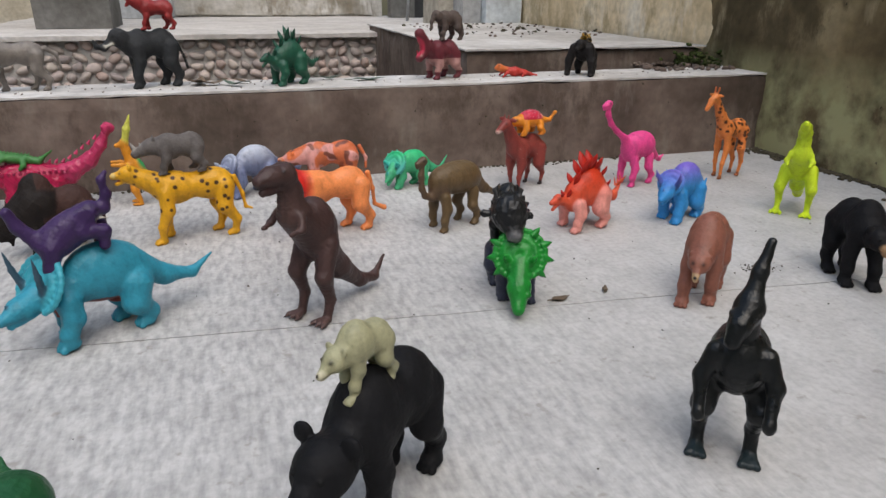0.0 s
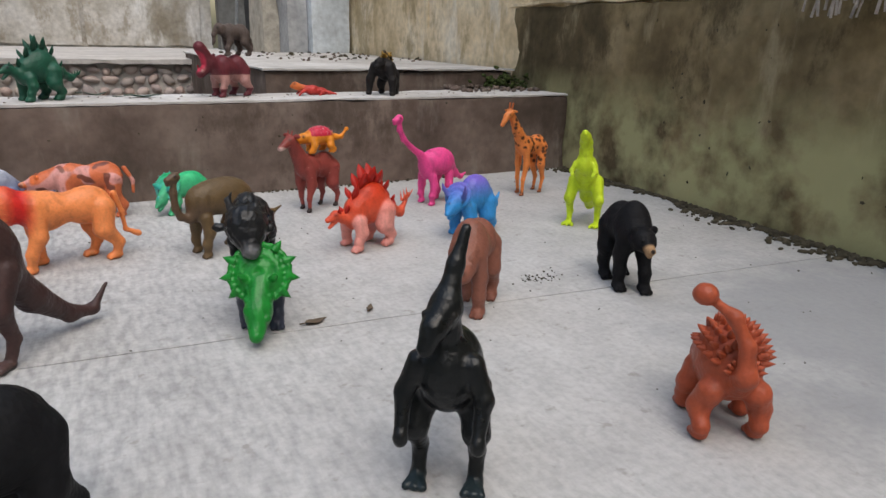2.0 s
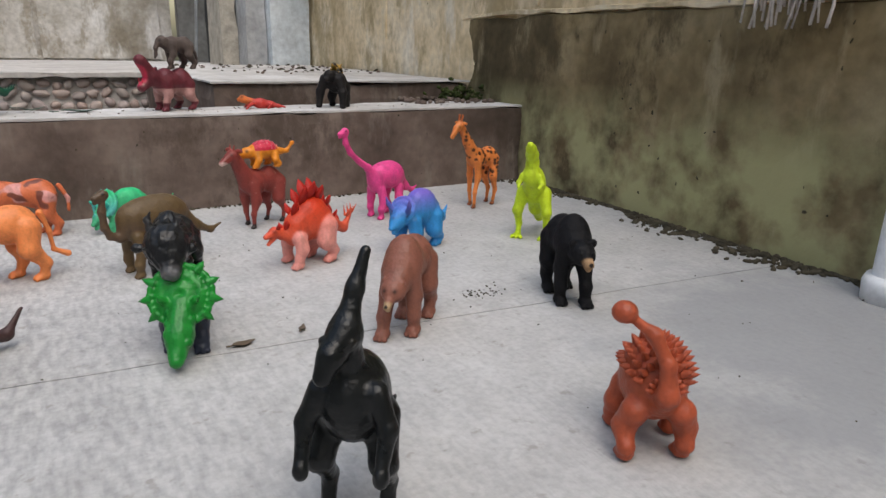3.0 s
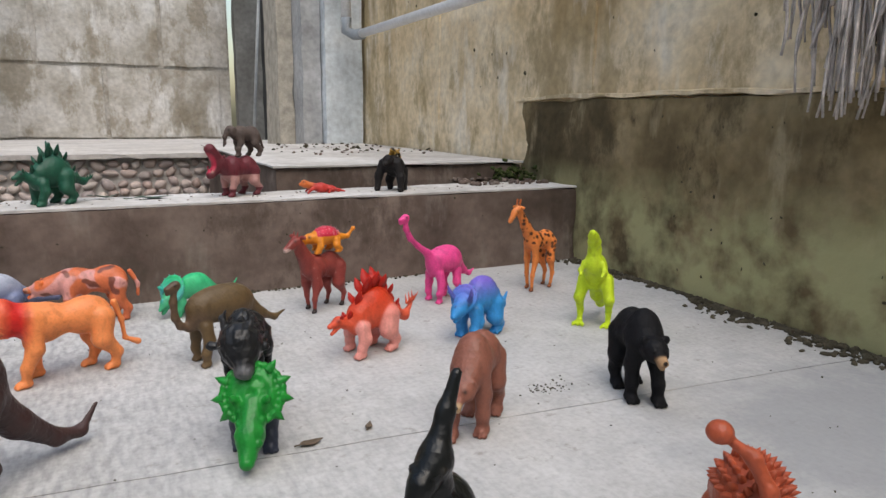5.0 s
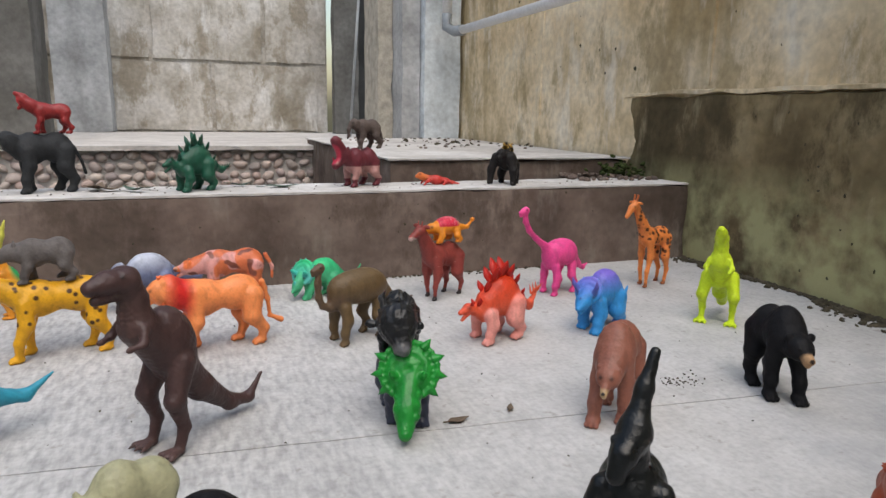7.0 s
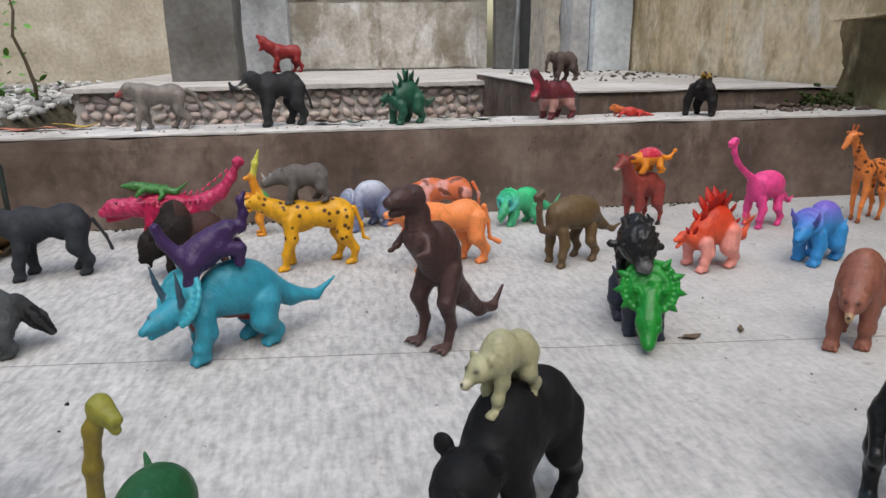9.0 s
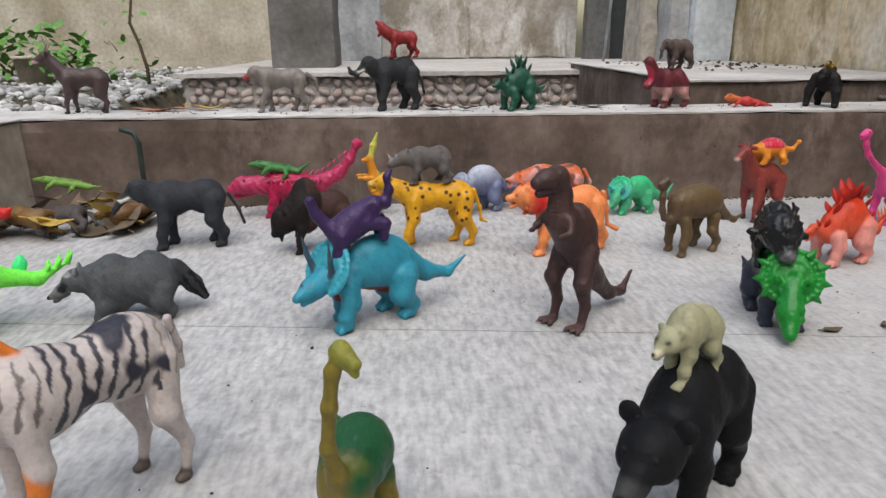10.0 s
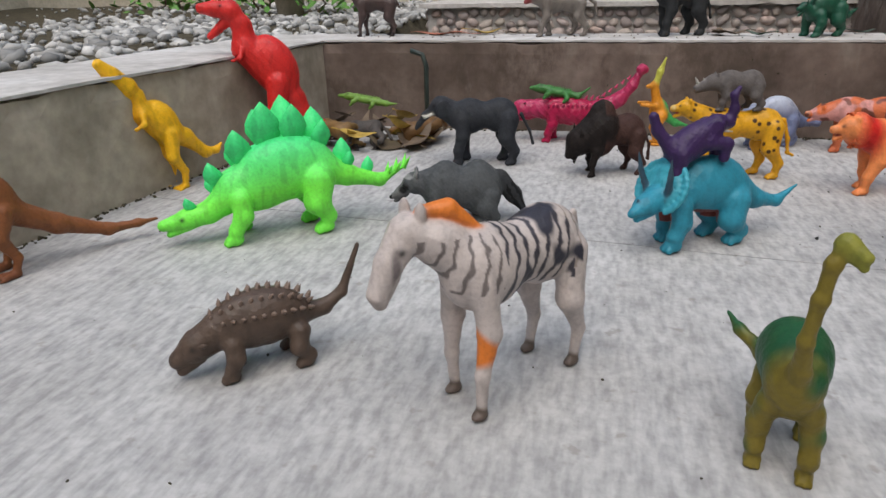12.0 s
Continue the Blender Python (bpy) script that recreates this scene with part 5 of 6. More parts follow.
def elephant(name, place, c, H, L, label, tusk=None, trunk=None, unit=0.01, s=1.0, hz=None, stride=(0.5, -0.5, -0.4, 0.5), material=TOY_MATTE):
    hz = hz or H * 0.84
    beast(name, place, c, L, H, label, legs=(H * 0.115, H * 0.088, H * 0.078), depth=0.265, w=H * 0.16, head=elephant_head(L * 0.72, hz, c, s, trunk, tusk), neck=([(L * 0.4, 0, H * 0.72), (L * 0.66, 0, hz)], [H * 0.2, H * 0.15]), tail=([(-L * 0.58, 0, H * 0.75), (-L * 0.72, 0, H * 0.5), (-L * 0.78, 0, H * 0.3)], [0.24, 0.16, 0.22]), stride=stride, toe=0.15, material=material, unit=unit)


elephant("toy_elephant", at(-0.424, 0.832, 0, 192), (0.036, 0.039, 0.046), 8.3, 7.9, "dark grey plastic elephant with white tusks", tusk=(0.6, 0.58, 0.52), s=1.2, hz=7.3, trunk=[(6.3, 0, 7.2), (7.5, 0, 6.2), (8.3, 0, 5.2), (8.7, 0, 4.6)])


def bison(name, place, c, c2, H, L, label, unit=0.01, horns=(0.03, 0.03, 0.03), stride=(0.3, -0.3, -0.4, 0.4)):
    def head(F):
        x, z = L * 0.62, H * 0.48
        F.ball((x, 0, z), (1.25, 1.05, 1.45), c2, 0.5)
        F.limb([(x + 0.6, 0, z - 0.3), (x + 1.1, 0, z - 1.5)], [0.8, 0.5], c2, 0.4)
        F.limb([(x + 0.4, 0, z - 1.4), (x + 0.4, 0, z - 2.5)], [0.5, 0.12], c2, 0.4)
        for s in (1, -1):
            F.limb([(x, s * 0.8, z + 0.9), (x + 0.1, s * 1.45, z + 1.2), (x + 0.2, s * 1.5, z + 2.0)], [0.24, 0.18, 0.06], horns, 0.1)
        F.eyes(x + 1.0, 0.7, z + 0.2, 0.11)
    beast(name, place, c, L, H * 0.86, label, legs=(0.75, 0.42, 0.36), depth=0.30, head=head, neck=([(L * 0.25, 0, H * 0.66), (L * 0.58, 0, H * 0.5)], [H * 0.27, H * 0.2], c2), hump=1.5, chest=1.15, rump=0.9, tail=([(-L * 0.55, 0, H * 0.6), (-L * 0.66, 0, H * 0.4), (-L * 0.66, 0, H * 0.2)], [0.22, 0.14, 0.24]), stride=stride, material=TOY_MATTE, unit=unit, rough=0.1, toe=0.2,
          patterns=[lambda v, col: np.where(v[:, 0:1] > L * 0.22, np.array(c2), col)])


bison("toy_bison", at(-0.265, 0.808, 0, 200), (0.062, 0.032, 0.027), (0.018, 0.014, 0.013), 8.3, 6.8, "dark brown plastic bison with a black shaggy head")


def buffalo():
    c = (0.012, 0.0125, 0.014)

    def head(F):
        F.ball((3.0, 0.3, 3.7), (1.5, 1.6, 1.75), c, 0.5)
        F.limb([(3.5, 0.5, 3.2), (4.3, 0.8, 2.2)], [1.1, 0.8], c, 0.4)
        F.paint((4.9, 1.0, 1.9), (0.8, 0.9, 0.8), (0.12, 0.12, 0.125), 0.6)
        F.balls((2.7, 1.85, 3.5), (0.35, 0.6, 0.36), c, 0.15)
        F.pair([(2.7, 0.9, 5.0), (2.5, 1.1, 5.7), (2.7, 0.75, 6.3)], [0.32, 0.24, 0.08], (0.03, 0.03, 0.032), 0.12)
        F.eyes(4.2, 1.0, 3.9, 0.14, (0.05, 0.05, 0.05))
        for i in range(16):
            a = 2 * math.pi * i / 16
            F.spike((2.2, 0.2 + 1.4 * math.cos(a), 3.7 + 1.5 * math.sin(a)), (1.7, 0.2 + 1.9 * math.cos(a), 3.7 + 1.95 * math.sin(a)), 0.42, c, 5)
    beast("toy_buffalo", at(0.168, 0.587, 0.047, 246), c, 4.4, 5.2, "glossy black plastic buffalo on the green dinosaur", depth=0.33, legs=(0.6, 0.45, 0.4), head=head, neck=([(1.2, 0, 3.6), (2.6, 0.2, 3.7)], [1.5, 1.5]), hump=0.5, material=TOY_GLOSS, rough=0.12)


buffalo()


def raccoon():
    c = (0.08, 0.086, 0.09)

    def head(F):
        F.ball((4.7, 0, 4.1), (1.05, 1.05, 0.95), c, 0.4)
        F.limb([(5.1, 0, 3.9), (6.0, 0, 3.2), (6.9, 0, 2.7)], [0.7, 0.46, 0.24], (0.17, 0.17, 0.17), 0.3)
        F.limb([(5.5, 0, 3.0), (6.5, 0, 2.3)], [0.34, 0.2], (0.10, 0.10, 0.10), 0.1)
        F.balls((4.4, 0.85, 5.05), (0.2, 0.38, 0.45), (0.2, 0.2, 0.2), 0.12)
        F.balls((5.4, 0.58, 4.0), (0.42, 0.4, 0.26), (0.012, 0.012, 0.012), 0.1)
        F.paint((5.7, 0, 3.5), (0.5, 1.0, 0.42), (0.02, 0.02, 0.02), 0.4)
        F.paint((5.1, 0, 4.75), (0.6, 1.0, 0.22), (0.26, 0.26, 0.26), 0.4)
        F.paint((7.0, 0, 2.75), 0.3, (0.01, 0.01, 0.01))
    beast("toy_raccoon", at(-0.406, 0.610, 0, 196), c, 6.6, 6.1, "dark grey plastic raccoon with pale ears", depth=0.45, legs=(0.85, 0.55, 0.46), head=head, neck=([(2.4, 0, 4.0), (4.2, 0, 4.0)], [1.6, 1.1]),
          tail=([(-3.6, 0, 4.3), (-5.0, 0, 2.6), (-5.9, 0, 1.3)], [0.85, 0.8, 0.4], (0.04, 0.042, 0.045)), material=TOY_MATTE, stride=(0.5, -0.4, -0.3, 0.6), rough=0.09, patterns=[stripes((0.012, 0.012, 0.013), 0.9, 0.5, lambda p: p[0] < -4.2 and p[2] < 4.0, -0.6)])


raccoon()


def rhino():
    c = (0.13, 0.115, 0.11)

    def head(F):
        F.limb([(3.0, 0, 3.1), (4.6, 0, 2.4)], [0.8, 0.5], c, 0.3)
        F.limb([(4.5, 0, 2.7), (5.0, 0, 3.7)], [0.26, 0.06], (0.4, 0.38, 0.35), 0.1)
        F.limb([(3.9, 0, 3.1), (4.1, 0, 3.6)], [0.2, 0.06], (0.4, 0.38, 0.35), 0.1)
        F.balls((2.7, 0.55, 3.9), (0.16, 0.2, 0.36), c, 0.1)
    beast("toy_rhinoceros", at(-0.132, 0.814, 0.078, 190), c, 4.6, 4.4, "small grey plastic rhinoceros on the cheetah", depth=0.33, legs=(0.55, 0.4, 0.34), head=head, neck=([(1.6, 0, 3.0), (2.9, 0, 3.1)], [1.15, 0.9]), material=TOY_MATTE)


rhino()


def purple_elephant():
    c = (0.042, 0.018, 0.085)
    F = Figure(0.085)
    F.ball((0.2, 0, 3.6), (2.2, 1.35, 1.55), c, 0.7, 32)
    F.ball((-1.0, 0, 2.8), (1.4, 1.25, 1.35), c, 0.7)
    F.limb([(1.2, 0, 4.4), (2.1, 0, 5.0)], [1.15, 0.95], c, 0.5)
    F.limb([(2.3, 0, 5.1), (3.3, 0, 5.2), (3.7, 0, 6.3), (3.5, 0, 7.6), (3.9, 0, 8.2)], [0.75, 0.5, 0.38, 0.3, 0.2], c, 0.4)
    F.balls((1.6, 1.05, 4.7), (0.8, 0.2, 0.9), c, 0.2)
    F.pair([(2.5, 0.5, 4.5), (3.4, 0.7, 4.5)], [0.16, 0.06], (0.5, 0.45, 0.4), 0.06)
    F.eyes(2.7, 0.65, 5.3, 0.1)
    F.pair([(1.4, 0.8, 3.6), (2.9, 0.9, 3.4), (2.8, 0.9, 2.2)], [0.75, 0.55, 0.48], c, 0.4)
    F.pair([(-1.2, 0.85, 2.6), (-1.5, 0.9, 0.9), (-1.2, 0.9, 0.1)], [0.85, 0.6, 0.5], c, 0.4)
    F.limb([(-2.0, 0, 3.2), (-3.2, 0.2, 4.6), (-3.7, 0.2, 5.9)], [0.7, 0.5, 0.45], c, 0.4)
    F.build("toy_elephant", scaled(at(-0.204, 0.582, 0.060, 20), 0.92), TOY, "dark purple plastic elephant rearing on the turquoise triceratops", rough=0.05)


purple_elephant()


def magenta_dino():
    c, d = (0.40, 0.012, 0.065), (0.46, 0.035, 0.11)
    F = Figure(0.095)
    F.ball((0.5, 0, 4.3), (5.2, 1.8, 1.95), c, 0.8, 4)
    F.limb([(4.2, 0, 4.7), (7.4, 0, 4.6), (8.7, 0, 4.0)], [1.35, 1.15, 0.7], d, 0.5)
    F.limb([(5.8, 0, 3.7), (8.2, 0, 3.0)], [0.6, 0.35], c, 0.2)
    F.eyes(6.8, 0.95, 5.5, 0.14)
    F.limb([(-3.6, 0, 4.6), (-6.3, 0, 6.0), (-8.0, 0.1, 8.0), (-9.0, 0.1, 10.0)], [1.3, 0.9, 0.6, 0.5], d, 0.6)
    F.ball((-9.1, 0.1, 10.1), (0.8, 0.7, 0.75), d, 0.2)
    four_legs(F, 2.8, -2.4, 1.2, 3.9, (0.8, 0.55, 0.45), c, (0.6, -0.3, -0.3, 0.3))
    for i in range(14):
        t = i / 13
        x = 3.2 - 10.5 * t
        z = 6.1 + (0 if x > -3.5 else (-3.5 - x) * 0.72)
        F.spike((x, 0, z - 0.1), (x - 0.35, 0, z + 0.55), 0.26, d, 5)
    for i in range(24):
        x, s = 3.4 - 7.2 * (i // 2) / 11, 1 if i % 2 else -1
        F.spike((x, s * 1.45, 5.2), (x - 0.15, s * 1.95, 5.6), 0.26, d, 5)
    F.build("toy_dinosaur", at(-0.322, 0.972, 0, 184), TOY_GLOSS, "magenta plastic armoured dinosaur with a raised tail", rough=0.16)


magenta_dino()


def crocodile(name, place, c, L, label, unit=0.01, tail_up=1.2, belly=None):
    F = Figure(0.08)
    F.ball((0, 0, 0.95), (L * 0.24, 0.8, 0.6), c, 0.5)
    F.limb([(L * 0.2, 0, 1.0), (L * 0.34, 0, 1.0), (L * 0.52, 0, 0.85)], [0.6, 0.48, 0.22], c, 0.4)
    F.limb([(-L * 0.2, 0, 0.95), (-L * 0.36, 0.2, 0.9), (-L * 0.56, 0.3, 0.8 + tail_up)], [0.55, 0.32, 0.08], c, 0.4)
    for x, d in ((L * 0.15, 0.3), (-L * 0.15, -0.2)):
        for s in (1, -1):
            F.limb([(x, s * 0.6, 0.9), (x + d, s * 1.25, 0.6), (x + d + 0.3, s * 1.4, 0.15)], [0.35, 0.25, 0.2], c, 0.25)
    for i in range(12):
        x = L * (0.2 - 0.55 * i / 11)
        for s in (1, -1):
            F.spike((x, s * 0.22, 1.3 if x > -L * 0.25 else 1.1), (x - 0.1, s * 0.3, 1.68 if x > -L * 0.25 else 1.4), 0.16, c, 5)
    F.eyes(L * 0.34, 0.3, 1.42, 0.1)
    F.build(name, place, TOY, label, unit=unit, rough=0.05)


crocodile("toy_crocodile", scaled(at(-0.345, 0.972, 0.0585, 182, 10), 1.15), (0.05, 0.19, 0.045), 6.6, "small green plastic crocodile on the magenta dinosaur", tail_up=1.5)


def crested_runner():
    c, t = (0.72, 0.28, 0.02), (0.62, 0.62, 0.10)
    F = Figure(0.085)
    F.ball((0, 0, 4.6), (1.3, 0.9, 1.7), c, 0.6)
    F.limb([(0.3, 0, 5.6), (0.7, 0, 7.2), (0.9, 0, 8.2)], [0.8, 0.5, 0.55], c, 0.4)
    F.limb([(0.9, 0, 8.1), (1.8, 0, 8.0)], [0.5, 0.25], c, 0.2)
    F.limb([(0.7, 0, 8.4), (0.3, 0, 10.0), (-0.3, 0, 11.8)], [0.42, 0.42, 0.1], t, 0.3)
    F.pair([(0.5, 0.7, 5.4), (1.6, 1.0, 5.6), (2.6, 1.0, 5.7)], [0.36, 0.28, 0.22], c, 0.25)
    F.pair([(-0.2, 0.7, 4.0), (0.4, 0.9, 2.2), (-0.1, 0.9, 0.3)], [0.75, 0.45, 0.3], c, 0.4)
    F.balls((0.3, 0.9, 0.2), (0.7, 0.4, 0.2), c, 0.15)
    F.limb([(-0.6, 0, 4.2), (-2.4, 0, 3.0), (-4.2, 0, 2.6)], [0.75, 0.45, 0.12], (0.06, 0.36, 0.09), 0.4)
    F.paint((-0.8, 0, 5.4), (0.8, 0.7, 1.3), (0.04, 0.38, 0.12), 0.6)
    F.build("toy_dinosaur", at(-0.205, 0.968, 0, 190), TOY, "orange and yellow plastic dinosaur with a long crest", rough=0.04)


crested_runner()

# the heap of toys and dry leaves by the corner
beast("toy_boar", at(-0.565, 0.945, 0.008, 60, 0, 70), (0.16, 0.085, 0.032), 7.0, 5.6, "brown plastic boar lying on its side", legs=(0.55, 0.35, 0.3), head=bear_head(4.6, 3.6, (0.13, 0.07, 0.03), (0.2, 0.12, 0.08), 0.85), neck=([(2.4, 0, 3.6), (4.2, 0, 3.6)], [1.3, 1.0]))
beast("toy_boar", at(-0.632, 0.912, 0.01, 150, 0, -65), (0.20, 0.115, 0.04), 6.6, 5.4, "tan plastic boar lying among dry leaves", legs=(0.55, 0.35, 0.3), head=bear_head(4.4, 3.4, (0.17, 0.09, 0.035), (0.2, 0.12, 0.08), 0.85), neck=([(2.4, 0, 3.5), (4.0, 0, 3.5)], [1.3, 1.0]))
elephant("toy_elephant", at(-0.600, 0.868, 0.004, 200, 0, 60), (0.085, 0.075, 0.07), 5.4, 4.8, "small grey plastic elephant fallen on its side", s=0.75)
crocodile("toy_crocodile", at(-0.615, 0.925, 0.052, 170, 6), (0.16, 0.30, 0.05), 9.0, "olive green plastic crocodile on the heap", tail_up=0.4)

# ---- the toys on the kerb ----
K = LEDGE_Z
deer("toy_deer", at(-0.655, 1.108, K, 192), (0.075, 0.05, 0.047), 7.0, 6.4, "dark brown plastic deer with antlers on the kerb", antler="tall", unit=0.0098, head_up=0.98)


def baboon():
    c = (0.21, 0.185, 0.165)

    def head(F):
        F.ball((3.6, 0, 5.2), (0.95, 0.9, 0.95), c, 0.4)
        F.limb([(4.1, 0, 5.0), (5.0, 0, 4.6)], [0.5, 0.34], (0.28, 0.05, 0.05), 0.2)
        F.balls((3.4, 0.85, 5.5), (0.25, 0.2, 0.32), c, 0.1)
        F.eyes(4.35, 0.35, 5.5, 0.1)
    beast("toy_baboon", scaled(at(-0.352, 1.098, K, 196), 1.12), c, 6.2, 5.9, "grey plastic baboon with a red muzzle on the kerb", depth=0.25, legs=(0.6, 0.4, 0.32), head=head, neck=([(2.2, 0, 4.8), (3.4, 0, 5.2)], [1.25, 0.95]), stride=(0.8, -0.8, -0.6, 0.7), tail=([(-3.4, 0, 5.0), (-4.5, 0, 4.2), (-4.8, 0, 2.6)], [0.3, 0.2, 0.14]))


baboon()
elephant("toy_elephant", at(-0.178, 1.104, K, 203), (0.034, 0.036, 0.039), 8.1, 6.2, "dark grey plastic elephant with raised trunk on the kerb", tusk=(0.6, 0.58, 0.52), s=1.1, hz=7.0, trunk=[(5.1, 0, 6.8), (6.3, 0, 5.7), (7.2, 0, 5.9), (7.5, 0, 6.6)])


def red_cat():
    c = (0.28, 0.025, 0.025)

    def head(F):
        F.limb([(2.4, 0, 3.7), (3.3, 0, 4.4)], [0.9, 0.7], c, 0.3)
        F.limb([(3.2, 0, 4.7), (4.0, 0, 5.2)], [0.55, 0.3], c, 0.2)
        F.limb([(3.1, 0, 3.9), (3.8, 0, 3.3)], [0.4, 0.22], c, 0.15)
        F.paint((3.8, 0, 4.3), (0.5, 0.5, 0.6), (0.55, 0.05, 0.06))
    beast("toy_hippo", at(-0.165, 1.106, K + 0.079, 195), c, 4.2, 4.0, "small dark red plastic animal with an open mouth on the elephant", depth=0.27, legs=(0.42, 0.3, 0.26), head=head, neck=([(1.4, 0, 3.1), (2.5, 0, 3.7)], [0.95, 0.8]))


red_cat()
plated("toy_stegosaur", at(0.012, 1.086, K, 212), (0.012, 0.085, 0.05), (0.012, 0.085, 0.05), 8.0, 6.6, (0.01, 0.07, 0.042), "dark green plastic stegosaur on the kerb", big=2.3, slim=0.42, head_low=3.9, hs=0.75, tail_up=0.4, count=7, splay=0.5, lower=0.2)


def hippo():
    c, p = (0.13, 0.022, 0.032), (0.42, 0.22, 0.20)

    def head(F):
        F.ball((3.5, 0, 5.0), (1.1, 1.05, 1.0), c, 0.4)
        F.limb([(3.9, 0, 5.6), (5.0, 0, 7.1)], [0.9, 0.8], c, 0.3)
        F.limb([(4.0, 0, 4.2), (5.1, 0, 3.4)], [0.75, 0.62], c, 0.2)
        F.paint((5.2, 0, 5.2), (1.1, 0.85, 1.6), (0.50, 0.03, 0.07), 0.3)
        F.pair([(5.1, 0.4, 3.9), (5.2, 0.4, 4.6)], [0.13, 0.08], (0.7, 0.65, 0.55), 0.05)
        F.balls((3.2, 0.8, 6.0), (0.2, 0.22, 0.28), c, 0.1)
    beast("toy_hippo", at(0.257, 1.104, K, 208), c, 5.2, 6.0, "dark red plastic hippopotamus with a gaping mouth on the kerb", depth=0.34, legs=(0.7, 0.52, 0.46), head=head, neck=([(1.8, 0, 4.0), (3.3, 0, 4.8)], [1.5, 1.2]), patterns=[lambda v, col: np.where((v[:, 2:3] < 3.2) & (v[:, 0:1] < 3.4) & (v[:, 2:3] > 1.2), np.array(p), col)])


hippo()
elephant("toy_elephant", at(0.270, 1.112, K + 0.058, 200), (0.11, 0.085, 0.075), 4.6, 3.6, "small grey brown plastic elephant on the hippopotamus", s=0.68)


def gecko():
    c, o = (0.52, 0.045, 0.035), (0.62, 0.16, 0.04)
    F = Figure(0.07)
    F.limb([(1.6, 0, 1.0), (0, 0, 0.75), (-1.6, 0, 0.6)], [0.5, 0.75, 0.5], c, 0.4)
    F.limb([(1.6, 0, 1.1), (2.7, 0, 1.45), (3.3, 0, 1.35)], [0.5, 0.55, 0.25], o, 0.3)
    F.limb([(-1.5, 0, 0.6), (-2.6, 0.4, 0.4), (-3.6, 0.9, 0.25)], [0.45, 0.25, 0.1], c, 0.3)
    for x, d in ((1.2, 0.6), (-1.0, -0.4)):
        for s in (1, -1):
            F.limb([(x, s * 0.5, 0.7), (x + d, s * 1.1, 0.6), (x + d + 0.5, s * 1.4, 0.12)], [0.3, 0.22, 0.16], c, 0.2)
    F.eyes(2.8, 0.4, 1.75, 0.12)
    F.build("toy_lizard", at(0.382, 1.098, K, 172), TOY, "small red and orange plastic lizard on the kerb", rough=0.04)


gecko()


def ape():
    c = (0.02, 0.018, 0.018)
    F = Figure(0.085)
    F.ball((0, 0, 4.0), (2.3, 1.7, 1.7), c, 0.8, 22)
    F.ball((2.2, 0, 5.0), (0.95, 0.9, 1.0), c, 0.4)
    F.limb([(2.6, 0, 4.8), (3.2, 0, 4.5)], [0.5, 0.4], c, 0.2)
    F.pair([(1.3, 1.3, 4.4), (1.7, 2.0, 2.4), (1.9, 2.1, 0.4)], [0.85, 0.62, 0.5], c, 0.5)
    F.pair([(-1.4, 0.9, 3.0), (-0.9, 1.3, 1.6), (-1.3, 1.3, 0.4)], [0.95, 0.6, 0.45], c, 0.5)
    F.balls((2.15, 2.1, 0.3), (0.55, 0.42, 0.3), c, 0.2)
    F.balls((-1.0, 1.3, 0.3), (0.6, 0.42, 0.3), c, 0.2)
    F.eyes(3.0, 0.3, 5.2, 0.09)
    F.build("toy_gorilla", at(0.503, 1.088, K, 222), TOY_MATTE, "black plastic gorilla walking on its knuckles on the kerb", rough=0.08)


ape()


def gold_monkey():
    c = (0.42, 0.25, 0.05)
    F = Figure(0.06)
    F.ball((0, 0, 0.75), (0.95, 0.6, 0.55), c, 0.3)
    F.ball((0.95, 0, 1.15), (0.5, 0.45, 0.45), c, 0.2)
    F.pair([(0.6, 0.4, 0.7), (0.8, 0.7, 0.1)], [0.28, 0.2], c, 0.2)
    F.pair([(-0.6, 0.4, 0.6), (-0.6, 0.7, 0.05)], [0.3, 0.2], c, 0.2)
    F.limb([(-0.8, 0, 0.8), (-1.5, 0.2, 1.2)], [0.2, 0.1], c, 0.15)
    F.patterns.append(blotches((0.03, 0.02, 0.01), 1.6, 0.05))
    F.build("toy_monkey", at(0.506, 1.092, K + 0.0545, 222), TOY_GLOSS, "tiny gold and black plastic animal on the gorilla", rough=0.03)


gold_monkey()


# ---- pipes, the stick, the mop and other fittings ----
def empty_thing(name, place, label, category, kind="", group=""):
    ob = new(name)
    ob.matrix_world = place
    return tagged(ob, label, category, group, kind)


pipes = empty_thing("water_pipe", pose(0.785, 2.05, 0.497), "white plastic water pipes fixed along the wall", "pipe")


def run(name, pts, r, material, parent, sides=12, label=""):
    v, f = tube(pts, r, sides)
    return tagged(mesh_object(name, v, f, material, parent), label)


run("pipe", [(0.02, -1.9, 0.012), (0.0, 0, 0)], 0.0125, PVC, pipes)
run("riser", [(-0.03, 0.02, 0.02), (-0.03, 0.02, 0.9)], 0.015, PVC, pipes)
run("elbow", [(0.005, -0.03, 0.0), (-0.012, 0.0, -0.001), (-0.03, 0.02, 0.012), (-0.03, 0.02, 0.05)], 0.0165, PVC_GREY, pipes, label="grey pipe elbow")
run("pipe", [(0.02, -1.6, 0.125), (-0.03, 0.02, 0.118)], 0.011, PVC, pipes)
run("tee", [(0.0, -0.04, 0.118), (-0.03, 0.02, 0.118)], 0.015, PVC, pipes)

stick = mesh_object("stick", *tube([(0.592, 2.72, 0.152), (0.62, 2.73, 0.5), (0.665, 2.76, 1.0)], 0.0055, 7), PILLAR)
tagged(stick, "thin pale grey stick leaning by the doorway", "stick")

